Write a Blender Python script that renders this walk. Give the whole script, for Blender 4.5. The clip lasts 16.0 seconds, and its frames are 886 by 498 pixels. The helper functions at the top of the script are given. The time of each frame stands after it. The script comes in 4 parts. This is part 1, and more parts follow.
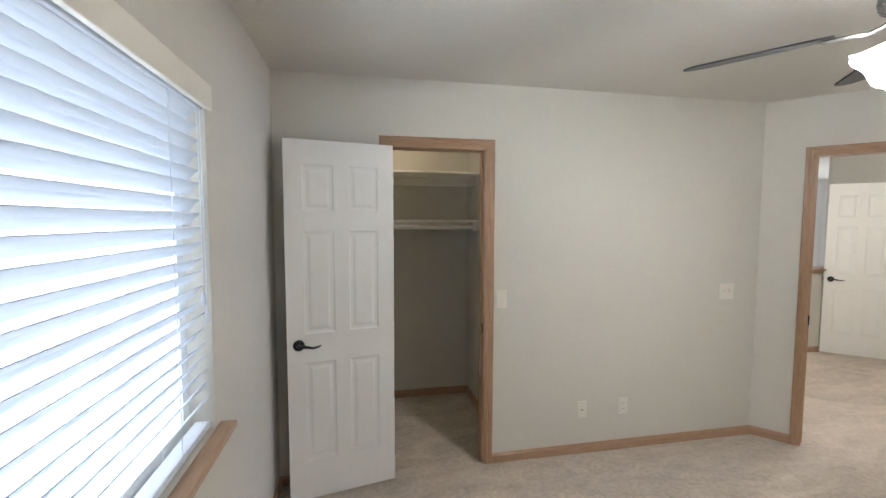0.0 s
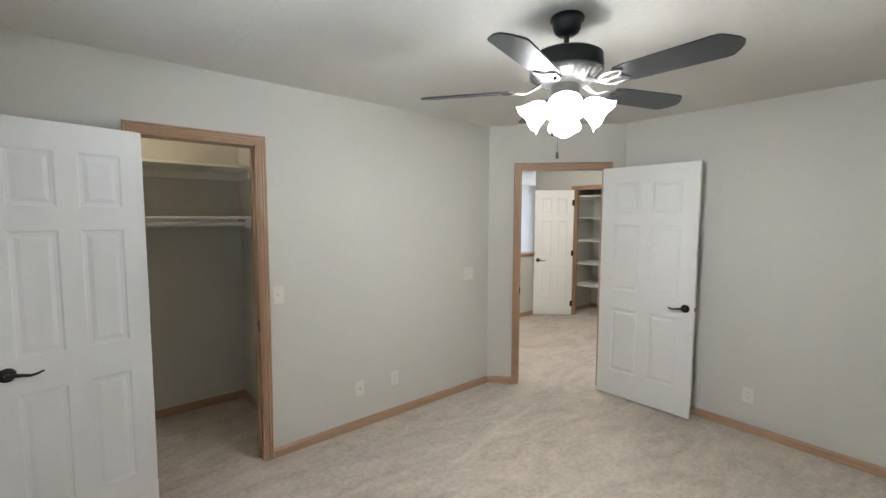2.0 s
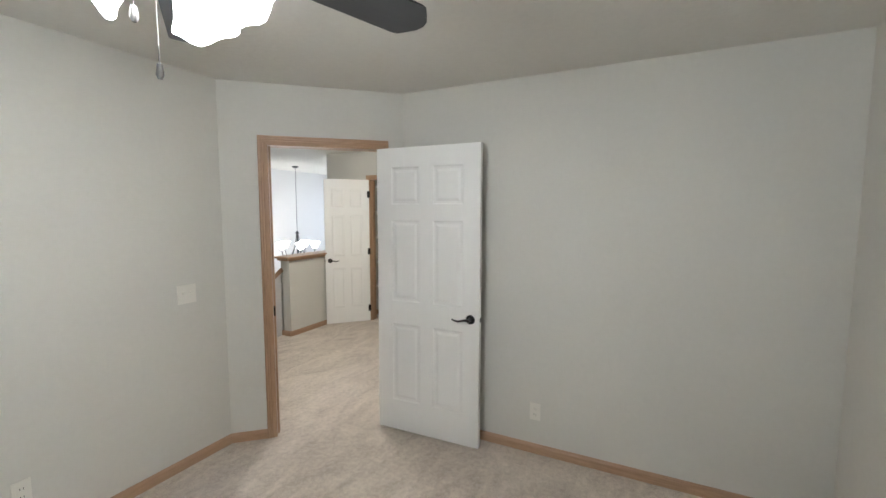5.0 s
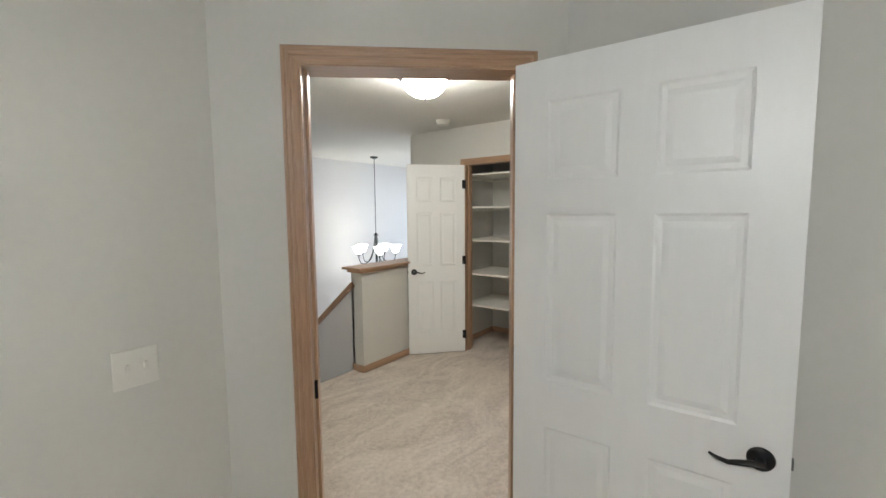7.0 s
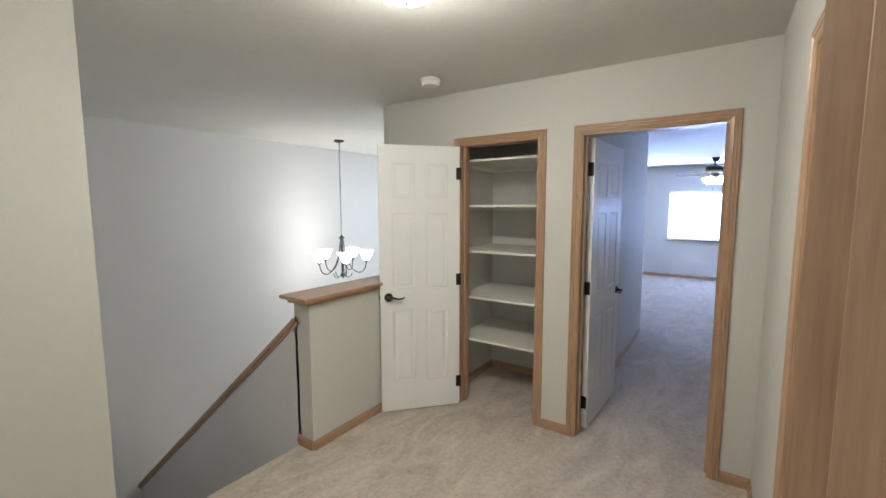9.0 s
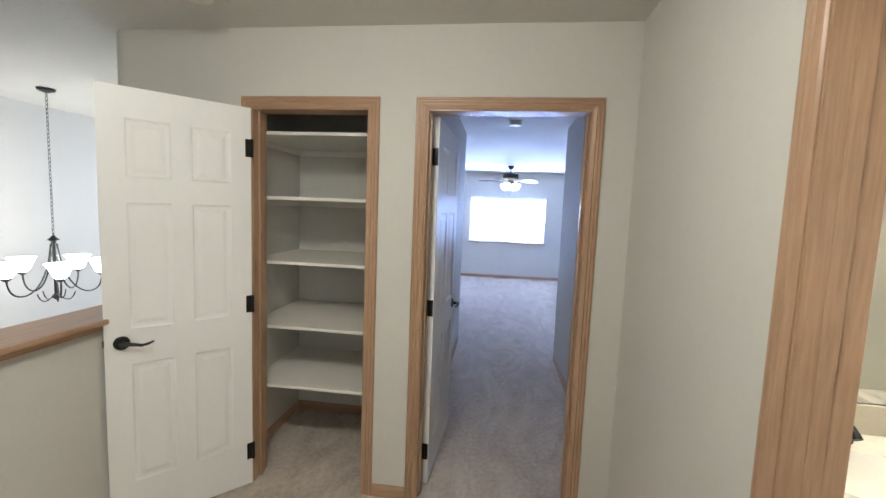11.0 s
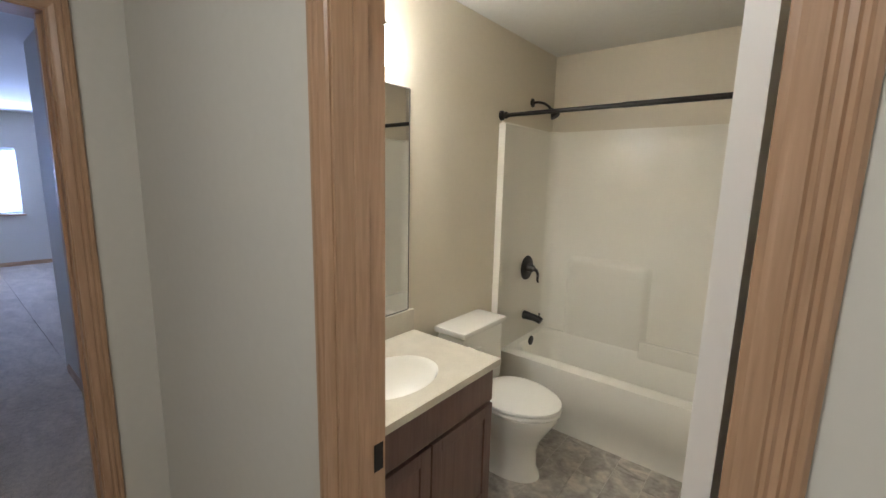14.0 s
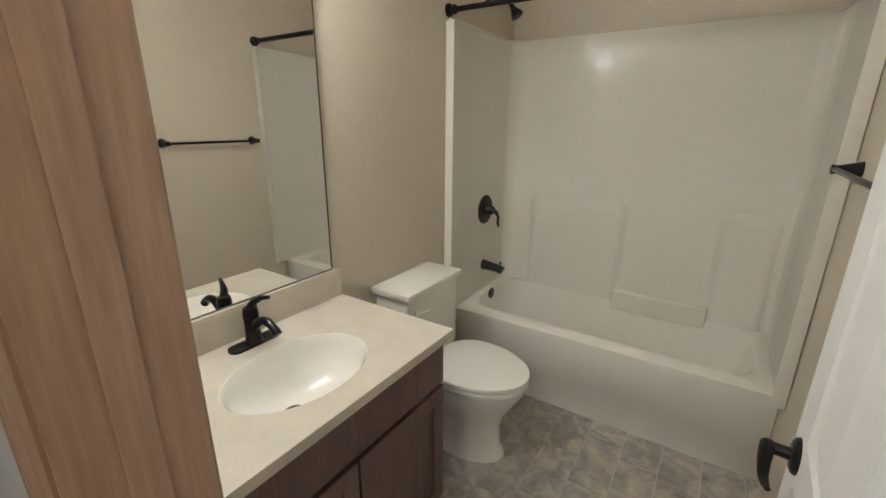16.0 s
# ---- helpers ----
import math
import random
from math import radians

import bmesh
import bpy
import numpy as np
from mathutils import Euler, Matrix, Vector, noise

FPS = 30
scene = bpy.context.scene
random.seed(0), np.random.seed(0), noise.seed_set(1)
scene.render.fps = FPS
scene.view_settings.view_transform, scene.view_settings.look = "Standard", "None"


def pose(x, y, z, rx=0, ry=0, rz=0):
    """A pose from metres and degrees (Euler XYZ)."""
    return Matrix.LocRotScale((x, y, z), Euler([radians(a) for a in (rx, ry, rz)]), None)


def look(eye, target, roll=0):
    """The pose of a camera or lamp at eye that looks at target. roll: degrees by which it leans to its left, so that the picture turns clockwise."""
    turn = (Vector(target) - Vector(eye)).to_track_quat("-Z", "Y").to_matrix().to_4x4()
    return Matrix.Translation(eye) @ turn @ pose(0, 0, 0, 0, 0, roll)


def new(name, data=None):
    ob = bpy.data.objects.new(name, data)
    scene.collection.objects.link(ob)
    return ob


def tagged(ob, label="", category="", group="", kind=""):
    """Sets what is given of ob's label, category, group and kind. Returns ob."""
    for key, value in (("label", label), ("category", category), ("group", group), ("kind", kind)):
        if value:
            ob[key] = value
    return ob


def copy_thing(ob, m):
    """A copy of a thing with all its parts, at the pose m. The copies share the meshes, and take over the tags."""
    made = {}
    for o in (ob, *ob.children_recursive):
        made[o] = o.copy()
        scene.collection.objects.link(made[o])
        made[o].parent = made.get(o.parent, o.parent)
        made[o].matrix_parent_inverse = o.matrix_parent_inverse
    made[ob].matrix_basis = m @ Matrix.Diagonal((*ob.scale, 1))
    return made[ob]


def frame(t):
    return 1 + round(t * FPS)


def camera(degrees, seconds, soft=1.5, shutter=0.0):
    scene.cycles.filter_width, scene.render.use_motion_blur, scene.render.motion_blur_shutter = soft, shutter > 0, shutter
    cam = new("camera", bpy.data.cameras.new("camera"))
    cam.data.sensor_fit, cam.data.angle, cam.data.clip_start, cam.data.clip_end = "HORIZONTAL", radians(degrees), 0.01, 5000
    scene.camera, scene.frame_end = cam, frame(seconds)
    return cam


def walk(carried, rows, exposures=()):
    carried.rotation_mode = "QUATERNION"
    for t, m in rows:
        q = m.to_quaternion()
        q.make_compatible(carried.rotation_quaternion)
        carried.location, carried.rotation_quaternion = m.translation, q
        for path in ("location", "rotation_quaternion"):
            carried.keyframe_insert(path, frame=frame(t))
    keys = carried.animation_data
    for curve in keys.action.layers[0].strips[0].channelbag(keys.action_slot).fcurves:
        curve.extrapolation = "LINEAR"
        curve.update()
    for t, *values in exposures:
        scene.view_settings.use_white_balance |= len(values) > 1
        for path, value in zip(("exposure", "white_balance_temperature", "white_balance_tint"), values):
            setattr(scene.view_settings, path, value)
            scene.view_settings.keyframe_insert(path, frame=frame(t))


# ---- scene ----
cam = camera(93.2, 16.0)
PATH = [
    (0, (0.68, 0.641, 1.598), (1.062, 2.599, 1.461), 0.1),
    (0.5, (0.661, 0.57, 1.621), (1.302, 2.459, 1.475), 0.2),
    (1, (0.617, 0.523, 1.618), (1.514, 2.305, 1.48), 0.1),
    (1.5, (0.622, 0.467, 1.609), (1.731, 2.125, 1.458), 0.2),
    (2, (0.653, 0.431, 1.606), (1.932, 1.96, 1.451), 0.2),
    (2.5, (0.731, 0.393, 1.599), (2.15, 1.794, 1.439), 0.2),
    (3, (0.814, 0.376, 1.589), (2.386, 1.601, 1.427), 0.2),
    (3.5, (0.964, 0.317, 1.592), (2.649, 1.38, 1.426), 0.1),
    (4, (1.158, 0.37, 1.603), (2.942, 1.259, 1.437), 0.1),
    (4.2, (1.245, 0.422, 1.606), (3.047, 1.275, 1.439), 0.2),
    (6.3, (2.497, 1.289, 1.568), (4.178, 2.356, 1.382), -0.4),
    (6.5, (2.596, 1.427, 1.542), (4.252, 2.534, 1.366), -0.5),
    (7, (2.857, 1.728, 1.547), (4.444, 2.931, 1.367), -0.5),
    (7.5, (3.089, 2.005, 1.572), (4.634, 3.261, 1.384), -0.4),
    (8, (3.317, 2.233, 1.579), (4.863, 3.487, 1.383), -0.3),
    (8.2, (3.414, 2.299, 1.59), (4.964, 3.547, 1.392), -0.3),
    (10.3, (4.386, 2.902, 1.561), (6.271, 3.536, 1.356), 1.5),
    (10.5, (4.423, 2.925, 1.546), (6.335, 3.476, 1.344), 1.9),
    (11, (4.547, 2.992, 1.56), (6.522, 3.241, 1.369), 2.2),
    (11.5, (4.633, 3.019, 1.581), (6.619, 2.874, 1.397), 1.7),
    (12, (4.707, 2.977, 1.598), (6.63, 2.457, 1.416), 1.4),
    (12.5, (4.764, 2.921, 1.598), (6.57, 2.085, 1.399), 1.2),
    (13, (4.801, 2.92, 1.587), (6.44, 1.794, 1.368), 1.4),
    (13.5, (4.805, 2.912, 1.581), (6.245, 1.552, 1.299), 1.2),
    (14, (4.802, 2.87, 1.56), (6.045, 1.338, 1.228), 1.3),
    (14.5, (4.898, 2.75, 1.529), (5.981, 1.113, 1.146), 1.1),
    (15, (4.953, 2.624, 1.495), (6.015, 0.988, 1.054), 0.5),
    (15.5, (4.986, 2.495, 1.47), (6.05, 0.88, 0.961), 0.4),
    (16, (5.024, 2.433, 1.451), (6.076, 0.835, 0.869), 0.4),
]
EXPOSURES = [(0.0, 0.55, 6350, 11), (2.0, 0.55, 6100, 9), (4.0, 0.58, 6080, 9), (7.0, 0.40, 6150, 8), (10.5, 0.46, 6200, 7), (12.5, 0.22, 6180, 8), (14.0, -0.25, 6150, 10), (15.0, -0.46, 6080, 11), (16.0, -0.46, 6050, 11)]
walk(cam, [(t, look(eye, target, roll)) for t, eye, target, roll in PATH], EXPOSURES)

# ---- world and light ----
world = bpy.data.worlds.new("sky")
scene.world = world
world.use_nodes = True
wn = world.node_tree.nodes
sky = wn.new("ShaderNodeTexSky")
sky.sky_type, sky.sun_disc = "NISHITA", False
sky.sun_elevation, sky.sun_rotation = radians(40), radians(150)
wn["Background"].inputs[1].default_value = 0.12
world.node_tree.links.new(sky.outputs[0], wn["Background"].inputs[0])
sun = new("sun", bpy.data.lights.new("sun", "SUN"))
sun.data.energy, sun.data.angle, sun.data.color = 1.0, radians(12), (1, 0.95, 0.88)
sun.matrix_world = look((0, 0, 0), (0.4, 0.7, -0.75))

# bulb strengths
FAN_LAMP, FAN_GLASS, HALL_LAMP, CHAND_LAMP, BATH_LAMP = 500.0, 18.0, 84.0, 12.0, 69.0
# strength of the unseen bulb added inside the bedroom closet
ADDED_CLOSET_LAMP = 95.0
WINDOW_GLOW = 0.66


def opening_daylight(loc, target, w, h, power, color):
    ob = new("opening_daylight", bpy.data.lights.new("opening_daylight", "AREA"))
    ob.data.shape, ob.data.size, ob.data.size_y = "RECTANGLE", w, h
    ob.data.energy, ob.data.color = power, color
    ob.matrix_world = look(loc, target)


# behind the bedroom window and the far bedroom window
opening_daylight((-0.035, 1.12, 1.43), (2, 1.12, 1.43), 1.9, 1.05, 13, (0.80, 0.90, 1.0))
opening_daylight((14.62, 2.75, 1.36), (12, 2.75, 1.36), 1.6, 1.0, 640, (0.41, 0.54, 1.0))
# unseen foyer opening: lamp added to give the foyer walls cool light
opening_daylight((10.05, 6.4, 1.2), (8, 6.4, 1.2), 1.2, 1.5, 32, (0.80, 0.88, 1.0))


# ---- materials ----
def mat(name, base, rough=0.6, metal=0.0, var=0.06, scale=3.0, fine=60.0, bump=0.1, bump_scale=120.0, stretch=(1, 1, 1), spec=0.5, emit=0.0, translucent=0.0, dist=0.002):
    m = bpy.data.materials.new(name)
    m.use_nodes = True
    nt = m.node_tree
    n, l = nt.nodes, nt.links
    b = n["Principled BSDF"]
    b.inputs["Roughness"].default_value, b.inputs["Metallic"].default_value = rough, metal
    b.inputs["Specular IOR Level"].default_value = spec
    tc, mp = n.new("ShaderNodeTexCoord"), n.new("ShaderNodeMapping")
    mp.inputs["Scale"].default_value = stretch
    l.new(tc.outputs["Object"], mp.inputs[0])
    if var:
        a, c = n.new("ShaderNodeTexNoise"), n.new("ShaderNodeTexNoise")
        a.inputs["Scale"].default_value, c.inputs["Scale"].default_value = scale, fine
        a.inputs["Detail"].default_value = c.inputs["Detail"].default_value = 3
        mix, ramp = n.new("ShaderNodeMix"), n.new("ShaderNodeValToRGB")
        mix.inputs[0].default_value = 0.5
        l.new(mp.outputs[0], a.inputs[0]), l.new(mp.outputs[0], c.inputs[0])
        l.new(a.outputs[0], mix.inputs[2]), l.new(c.outputs[0], mix.inputs[3])
        ramp.color_ramp.elements[0].position, ramp.color_ramp.elements[1].position = 0.3, 0.7
        ramp.color_ramp.elements[0].color = (*[v * (1 - var) for v in base], 1)
        ramp.color_ramp.elements[1].color = (*[min(1, v * (1 + var)) for v in base], 1)
        l.new(mix.outputs[0], ramp.inputs[0]), l.new(ramp.outputs[0], b.inputs["Base Color"])
    else:
        b.inputs["Base Color"].default_value = (*base, 1)
    if bump:
        d, bp = n.new("ShaderNodeTexNoise"), n.new("ShaderNodeBump")
        d.inputs["Scale"].default_value, d.inputs["Detail"].default_value = bump_scale, 4
        bp.inputs["Strength"].default_value, bp.inputs["Distance"].default_value = bump, dist
        l.new(mp.outputs[0], d.inputs[0]), l.new(d.outputs[0], bp.inputs["Height"]), l.new(bp.outputs[0], b.inputs["Normal"])
    if emit:
        b.inputs["Emission Color"].default_value, b.inputs["Emission Strength"].default_value = (*base, 1), emit
    if translucent:
        t, mx = n.new("ShaderNodeBsdfTranslucent"), n.new("ShaderNodeMixShader")
        t.inputs[0].default_value, mx.inputs[0].default_value = (*base, 1), translucent
        l.new(b.outputs[0], mx.inputs[1]), l.new(t.outputs[0], mx.inputs[2]), l.new(mx.outputs[0], n["Material Output"].inputs[0])
    return m


def wood(name, light, dark, rough=0.35, grain=1.0):
    m = bpy.data.materials.new(name)
    m.use_nodes = True
    n, l = m.node_tree.nodes, m.node_tree.links
    b = n["Principled BSDF"]
    tc, info, off, mp = n.new("ShaderNodeTexCoord"), n.new("ShaderNodeObjectInfo"), n.new("ShaderNodeVectorMath"), n.new("ShaderNodeMapping")
    off.operation = "MULTIPLY_ADD"
    off.inputs[1].default_value = (7, 11, 5)
    l.new(info.outputs["Random"], off.inputs[0]), l.new(tc.outputs["Object"], off.inputs[2])
    mp.inputs["Scale"].default_value = (1, 1, 0.06)
    l.new(off.outputs[0], mp.inputs[0])
    a, c, mix, ramp = n.new("ShaderNodeTexNoise"), n.new("ShaderNodeTexNoise"), n.new("ShaderNodeMix"), n.new("ShaderNodeValToRGB")
    a.inputs["Scale"].default_value, a.inputs["Detail"].default_value, a.inputs["Distortion"].default_value = 48 * grain, 5, 0.9
    c.inputs["Scale"].default_value, c.inputs["Detail"].default_value = 160 * grain, 5
    mix.inputs[0].default_value = 0.55
    for k in (a, c):
        l.new(mp.outputs[0], k.inputs[0])
    l.new(a.outputs[0], mix.inputs[2]), l.new(c.outputs[0], mix.inputs[3])
    ramp.color_ramp.elements[0].position, ramp.color_ramp.elements[1].position = 0.32, 0.62
    ramp.color_ramp.elements[0].color, ramp.color_ramp.elements[1].color = (*dark, 1), (*light, 1)
    bp = n.new("ShaderNodeBump")
    bp.inputs["Strength"].default_value, bp.inputs["Distance"].default_value = 0.15, 0.001
    l.new(mix.outputs[0], ramp.inputs[0]), l.new(ramp.outputs[0], b.inputs["Base Color"])
    l.new(c.outputs[0], bp.inputs["Height"]), l.new(bp.outputs[0], b.inputs["Normal"])
    b.inputs["Roughness"].default_value = rough
    return m


def carpet_material(name, light, dark):
    m = bpy.data.materials.new(name)
    m.use_nodes = True
    n, l = m.node_tree.nodes, m.node_tree.links
    b = n["Principled BSDF"]
    tc = n.new("ShaderNodeTexCoord")
    tex = []
    for s, d, w, st, turn in ((1.0, 5, 2.2, (1.6, 3.4, 1), 35), (34, 4, 0.5, (1, 1, 1), 0), (190, 3, 0, (1, 1, 1), 0)):
        k, mp = n.new("ShaderNodeTexNoise"), n.new("ShaderNodeMapping")
        mp.inputs["Scale"].default_value, mp.inputs["Rotation"].default_value = st, (0, 0, radians(turn))
        k.inputs["Scale"].default_value, k.inputs["Detail"].default_value, k.inputs["Distortion"].default_value = s, d, w
        l.new(tc.outputs["Object"], mp.inputs[0]), l.new(mp.outputs[0], k.inputs[0])
        tex.append(k)
    m1, m2, ramp = n.new("ShaderNodeMix"), n.new("ShaderNodeMix"), n.new("ShaderNodeValToRGB")
    m1.inputs[0].default_value, m2.inputs[0].default_value = 0.45, 0.42
    l.new(tex[0].outputs[0], m1.inputs[2]), l.new(tex[1].outputs[0], m1.inputs[3])
    l.new(m1.outputs[0], m2.inputs[2]), l.new(tex[2].outputs[0], m2.inputs[3])
    ramp.color_ramp.elements[0].position, ramp.color_ramp.elements[1].position = 0.38, 0.62
    ramp.color_ramp.elements[0].color, ramp.color_ramp.elements[1].color = (*dark, 1), (*light, 1)
    l.new(m2.outputs[0], ramp.inputs[0]), l.new(ramp.outputs[0], b.inputs["Base Color"])
    bp = n.new("ShaderNodeBump")
    bp.inputs["Strength"].default_value, bp.inputs["Distance"].default_value = 0.8, 0.008
    l.new(m2.outputs[0], bp.inputs["Height"]), l.new(bp.outputs[0], b.inputs["Normal"])
    b.inputs["Roughness"].default_value = 0.95
    b.inputs["Specular IOR Level"].default_value = 0.1
    b.inputs["Sheen Weight"].default_value = 0.2
    return m


def tile_material():
    m = bpy.data.materials.new("slate_vinyl")
    m.use_nodes = True
    n, l = m.node_tree.nodes, m.node_tree.links
    b = n["Principled BSDF"]
    tc, info, off = n.new("ShaderNodeTexCoord"), n.new("ShaderNodeObjectInfo"), n.new("ShaderNodeVectorMath")
    off.operation = "MULTIPLY_ADD"
    off.inputs[1].default_value = (13, 17, 7)
    l.new(info.outputs["Random"], off.inputs[0]), l.new(tc.outputs["Object"], off.inputs[2])
    a, c, mix, ramp = n.new("ShaderNodeTexNoise"), n.new("ShaderNodeTexNoise"), n.new("ShaderNodeMix"), n.new("ShaderNodeValToRGB")
    a.inputs["Scale"].default_value, a.inputs["Detail"].default_value, a.inputs["Distortion"].default_value = 7, 6, 1.5
    c.inputs["Scale"].default_value, c.inputs["Detail"].default_value = 40, 4
    mix.inputs[0].default_value = 0.3
    for k in (a, c):
        l.new(off.outputs[0], k.inputs[0])
    l.new(a.outputs[0], mix.inputs[2]), l.new(c.outputs[0], mix.inputs[3])
    e = ramp.color_ramp.elements
    e[0].position, e[1].position = 0.3, 0.68
    e[0].color, e[1].color = (0.20, 0.175, 0.155, 1), (0.58, 0.51, 0.43, 1)
    k = e.new(0.5)
    k.color = (0.37, 0.335, 0.29, 1)
    l.new(mix.outputs[0], ramp.inputs[0])
    l.new(ramp.outputs[0], b.inputs["Base Color"])
    bp = n.new("ShaderNodeBump")
    bp.inputs["Strength"].default_value, bp.inputs["Distance"].default_value = 0.2, 0.003
    l.new(mix.outputs[0], bp.inputs["Height"]), l.new(bp.outputs[0], b.inputs["Normal"])
    b.inputs["Roughness"].default_value = 0.4
    return m


def glow(name, color, strength):
    m = bpy.data.materials.new(name)
    m.use_nodes = True
    b = m.node_tree.nodes["Principled BSDF"]
    b.inputs["Base Color"].default_value = (0.9, 0.9, 0.88, 1)
    b.inputs["Emission Color"].default_value = (*color, 1)
    b.inputs["Emission Strength"].default_value = strength
    return m


def pane_material():
    m = bpy.data.materials.new("window_glass")
    m.use_nodes = True
    b = m.node_tree.nodes["Principled BSDF"]
    b.inputs["Base Color"].default_value = (1, 1, 1, 1)
    b.inputs["Roughness"].default_value, b.inputs["Transmission Weight"].default_value, b.inputs["IOR"].default_value = 0.0, 1.0, 1.1
    return m


PAINT = mat("greige_wall_paint", (0.61, 0.59, 0.535), 0.75, var=0.025, scale=1.5, fine=35, bump=0.12, bump_scale=90, dist=0.0015)
BATHPAINT = mat("tan_bath_paint", (0.62, 0.555, 0.44), 0.5, var=0.025, scale=1.5, fine=35, bump=0.12, bump_scale=90, dist=0.0015)
FOYERPAINT = mat("foyer_wall_paint", (0.68, 0.665, 0.65), 0.75, var=0.025, scale=1.5, fine=35, bump=0.12, bump_scale=90)
CEIL = mat("knockdown_ceiling", (0.65, 0.63, 0.58), 0.85, var=0.03, scale=2, fine=30, bump=0.45, bump_scale=30, dist=0.005)
OAK = wood("oak_trim", (0.455, 0.292, 0.182), (0.345, 0.208, 0.120))
DARKOAK = wood("vanity_wood", (0.150, 0.088, 0.072), (0.10, 0.054, 0.044), 0.35, 0.6)
DOORWHITE = mat("white_door_paint", (0.80, 0.79, 0.76), 0.38, var=0.015, scale=3, fine=40, bump=0.05, bump_scale=(70), stretch=(1, 1, 0.15))
SHELFWHITE = mat("white_shelf_paint", (0.82, 0.79, 0.71), 0.45, var=0.02)
CARPET = carpet_material("beige_carpet", (0.68, 0.595, 0.50), (0.37, 0.31, 0.255))
BRONZE = mat("oil_rubbed_bronze", (0.018, 0.016, 0.015), 0.32, 0.6, var=0.25, scale=20, fine=120, bump=0.0)
FANMETAL = mat("dark_fan_metal", (0.025, 0.028, 0.028), 0.35, 0.5, var=0.15, scale=10, bump=0.0)
PEWTER = mat("brushed_pewter", (0.15, 0.145, 0.135), 0.42, 0.8, var=0.15, scale=30, bump=0.0)
BLADE = mat("charcoal_fan_blade", (0.035, 0.036, 0.038), 0.42, 0.0, var=0.12, scale=8, stretch=(0.2, 1, 1), bump=0.05)
IVORY = mat("ivory_plastic", (0.72, 0.69, 0.62), 0.35, var=0.01, bump=0.0)
# near-black colour stands in for the shade inside slots and the floor register
SLOT_SHADE = mat("dark_slot_shade", (0.06, 0.055, 0.05), 0.5, var=0.1, bump=0.0)
BLIND = mat("white_blind_slat", (0.76, 0.81, 0.88), 0.45, var=0.01, bump=0.0, translucent=0.15)
VINYL = mat("white_window_vinyl", (0.82, 0.84, 0.86), 0.4, var=0.01, bump=0.0)
PORCELAIN = mat("white_porcelain", (0.82, 0.79, 0.72), 0.08, var=0.008, bump=0.0)
FIBERGLASS = mat("white_tub_fiberglass", (0.80, 0.765, 0.68), 0.2, spec=0.22, var=0.012, scale=2, bump=0.03, bump_scale=8)
MARBLE = mat("cream_cultured_marble", (0.59, 0.54, 0.445), 0.25, var=0.09, scale=14, fine=180, bump=0.0)
TILE = tile_material()
GROUT = mat("tile_joint", (0.62, 0.58, 0.51), 0.7, var=0.1)
MIRROR = mat("mirror_silver", (0.90, 0.90, 0.88), 0.0, 1.0, var=0, bump=0.0)
GLASS = pane_material()
OUTSIDE = glow("overcast_daylight", (0.80, 0.90, 1.0), WINDOW_GLOW)
FANGLOW = glow("lit_fan_glass", (1.0, 0.985, 0.96), FAN_GLASS)
BULBGLOW = glow("lit_bulb", (1.0, 0.985, 0.96), FAN_LAMP)
FARBULBGLOW = glow("lit_far_bulb", (1.0, 0.96, 0.9), 30.0)
ADDED_CLOSET_GLOW = glow("added_closet_bulb", (1.0, 0.84, 0.6), ADDED_CLOSET_LAMP)
FARFANGLOW = glow("lit_far_fan_glass", (1.0, 0.96, 0.9), 9.0)
HALLGLOW = glow("lit_hall_glass", (1.0, 0.955, 0.87), HALL_LAMP)
CHANDGLOW = glow("lit_chandelier_glass", (1.0, 0.95, 0.88), CHAND_LAMP)
BATHGLOW = glow("lit_bath_glass", (1.0, 0.975, 0.92), BATH_LAMP)


# ---- building helpers ----
def mesh(name, bm, material, smooth=False):
    bmesh.ops.recalc_face_normals(bm, faces=bm.faces)
    me = bpy.data.meshes.new(name)
    bm.to_mesh(me)
    bm.free()
    me.materials.append(material)
    if smooth:
        for p in me.polygons:
            p.use_smooth = True
        me.set_sharp_from_angle(angle=radians(40))
    return me


def part(name, bm, material, parent=None, label="", m=None, smooth=False):
    ob = new(name, mesh(name, bm, material, smooth))
    if m is not None:
        ob.matrix_basis = m
    ob.parent = parent
    return tagged(ob, label)


def box(bm, x0, x1, y0, y1, z0, z1, bevel=0.0):
    made = bmesh.ops.create_cube(bm, size=1, matrix=Matrix.Translation(((x0 + x1) / 2, (y0 + y1) / 2, (z0 + z1) / 2)) @ Matrix.Diagonal((x1 - x0, y1 - y0, z1 - z0, 1)))
    if bevel:
        edges = {e for v in made["verts"] for e in v.link_edges}
        bmesh.ops.bevel(bm, geom=list(edges), offset=bevel, segments=2, affect="EDGES", profile=0.6)
    return bm


def boxes(*dims, bevel=0.0):
    bm = bmesh.new()
    for d in dims:
        box(bm, *d, bevel=bevel)
    return bm


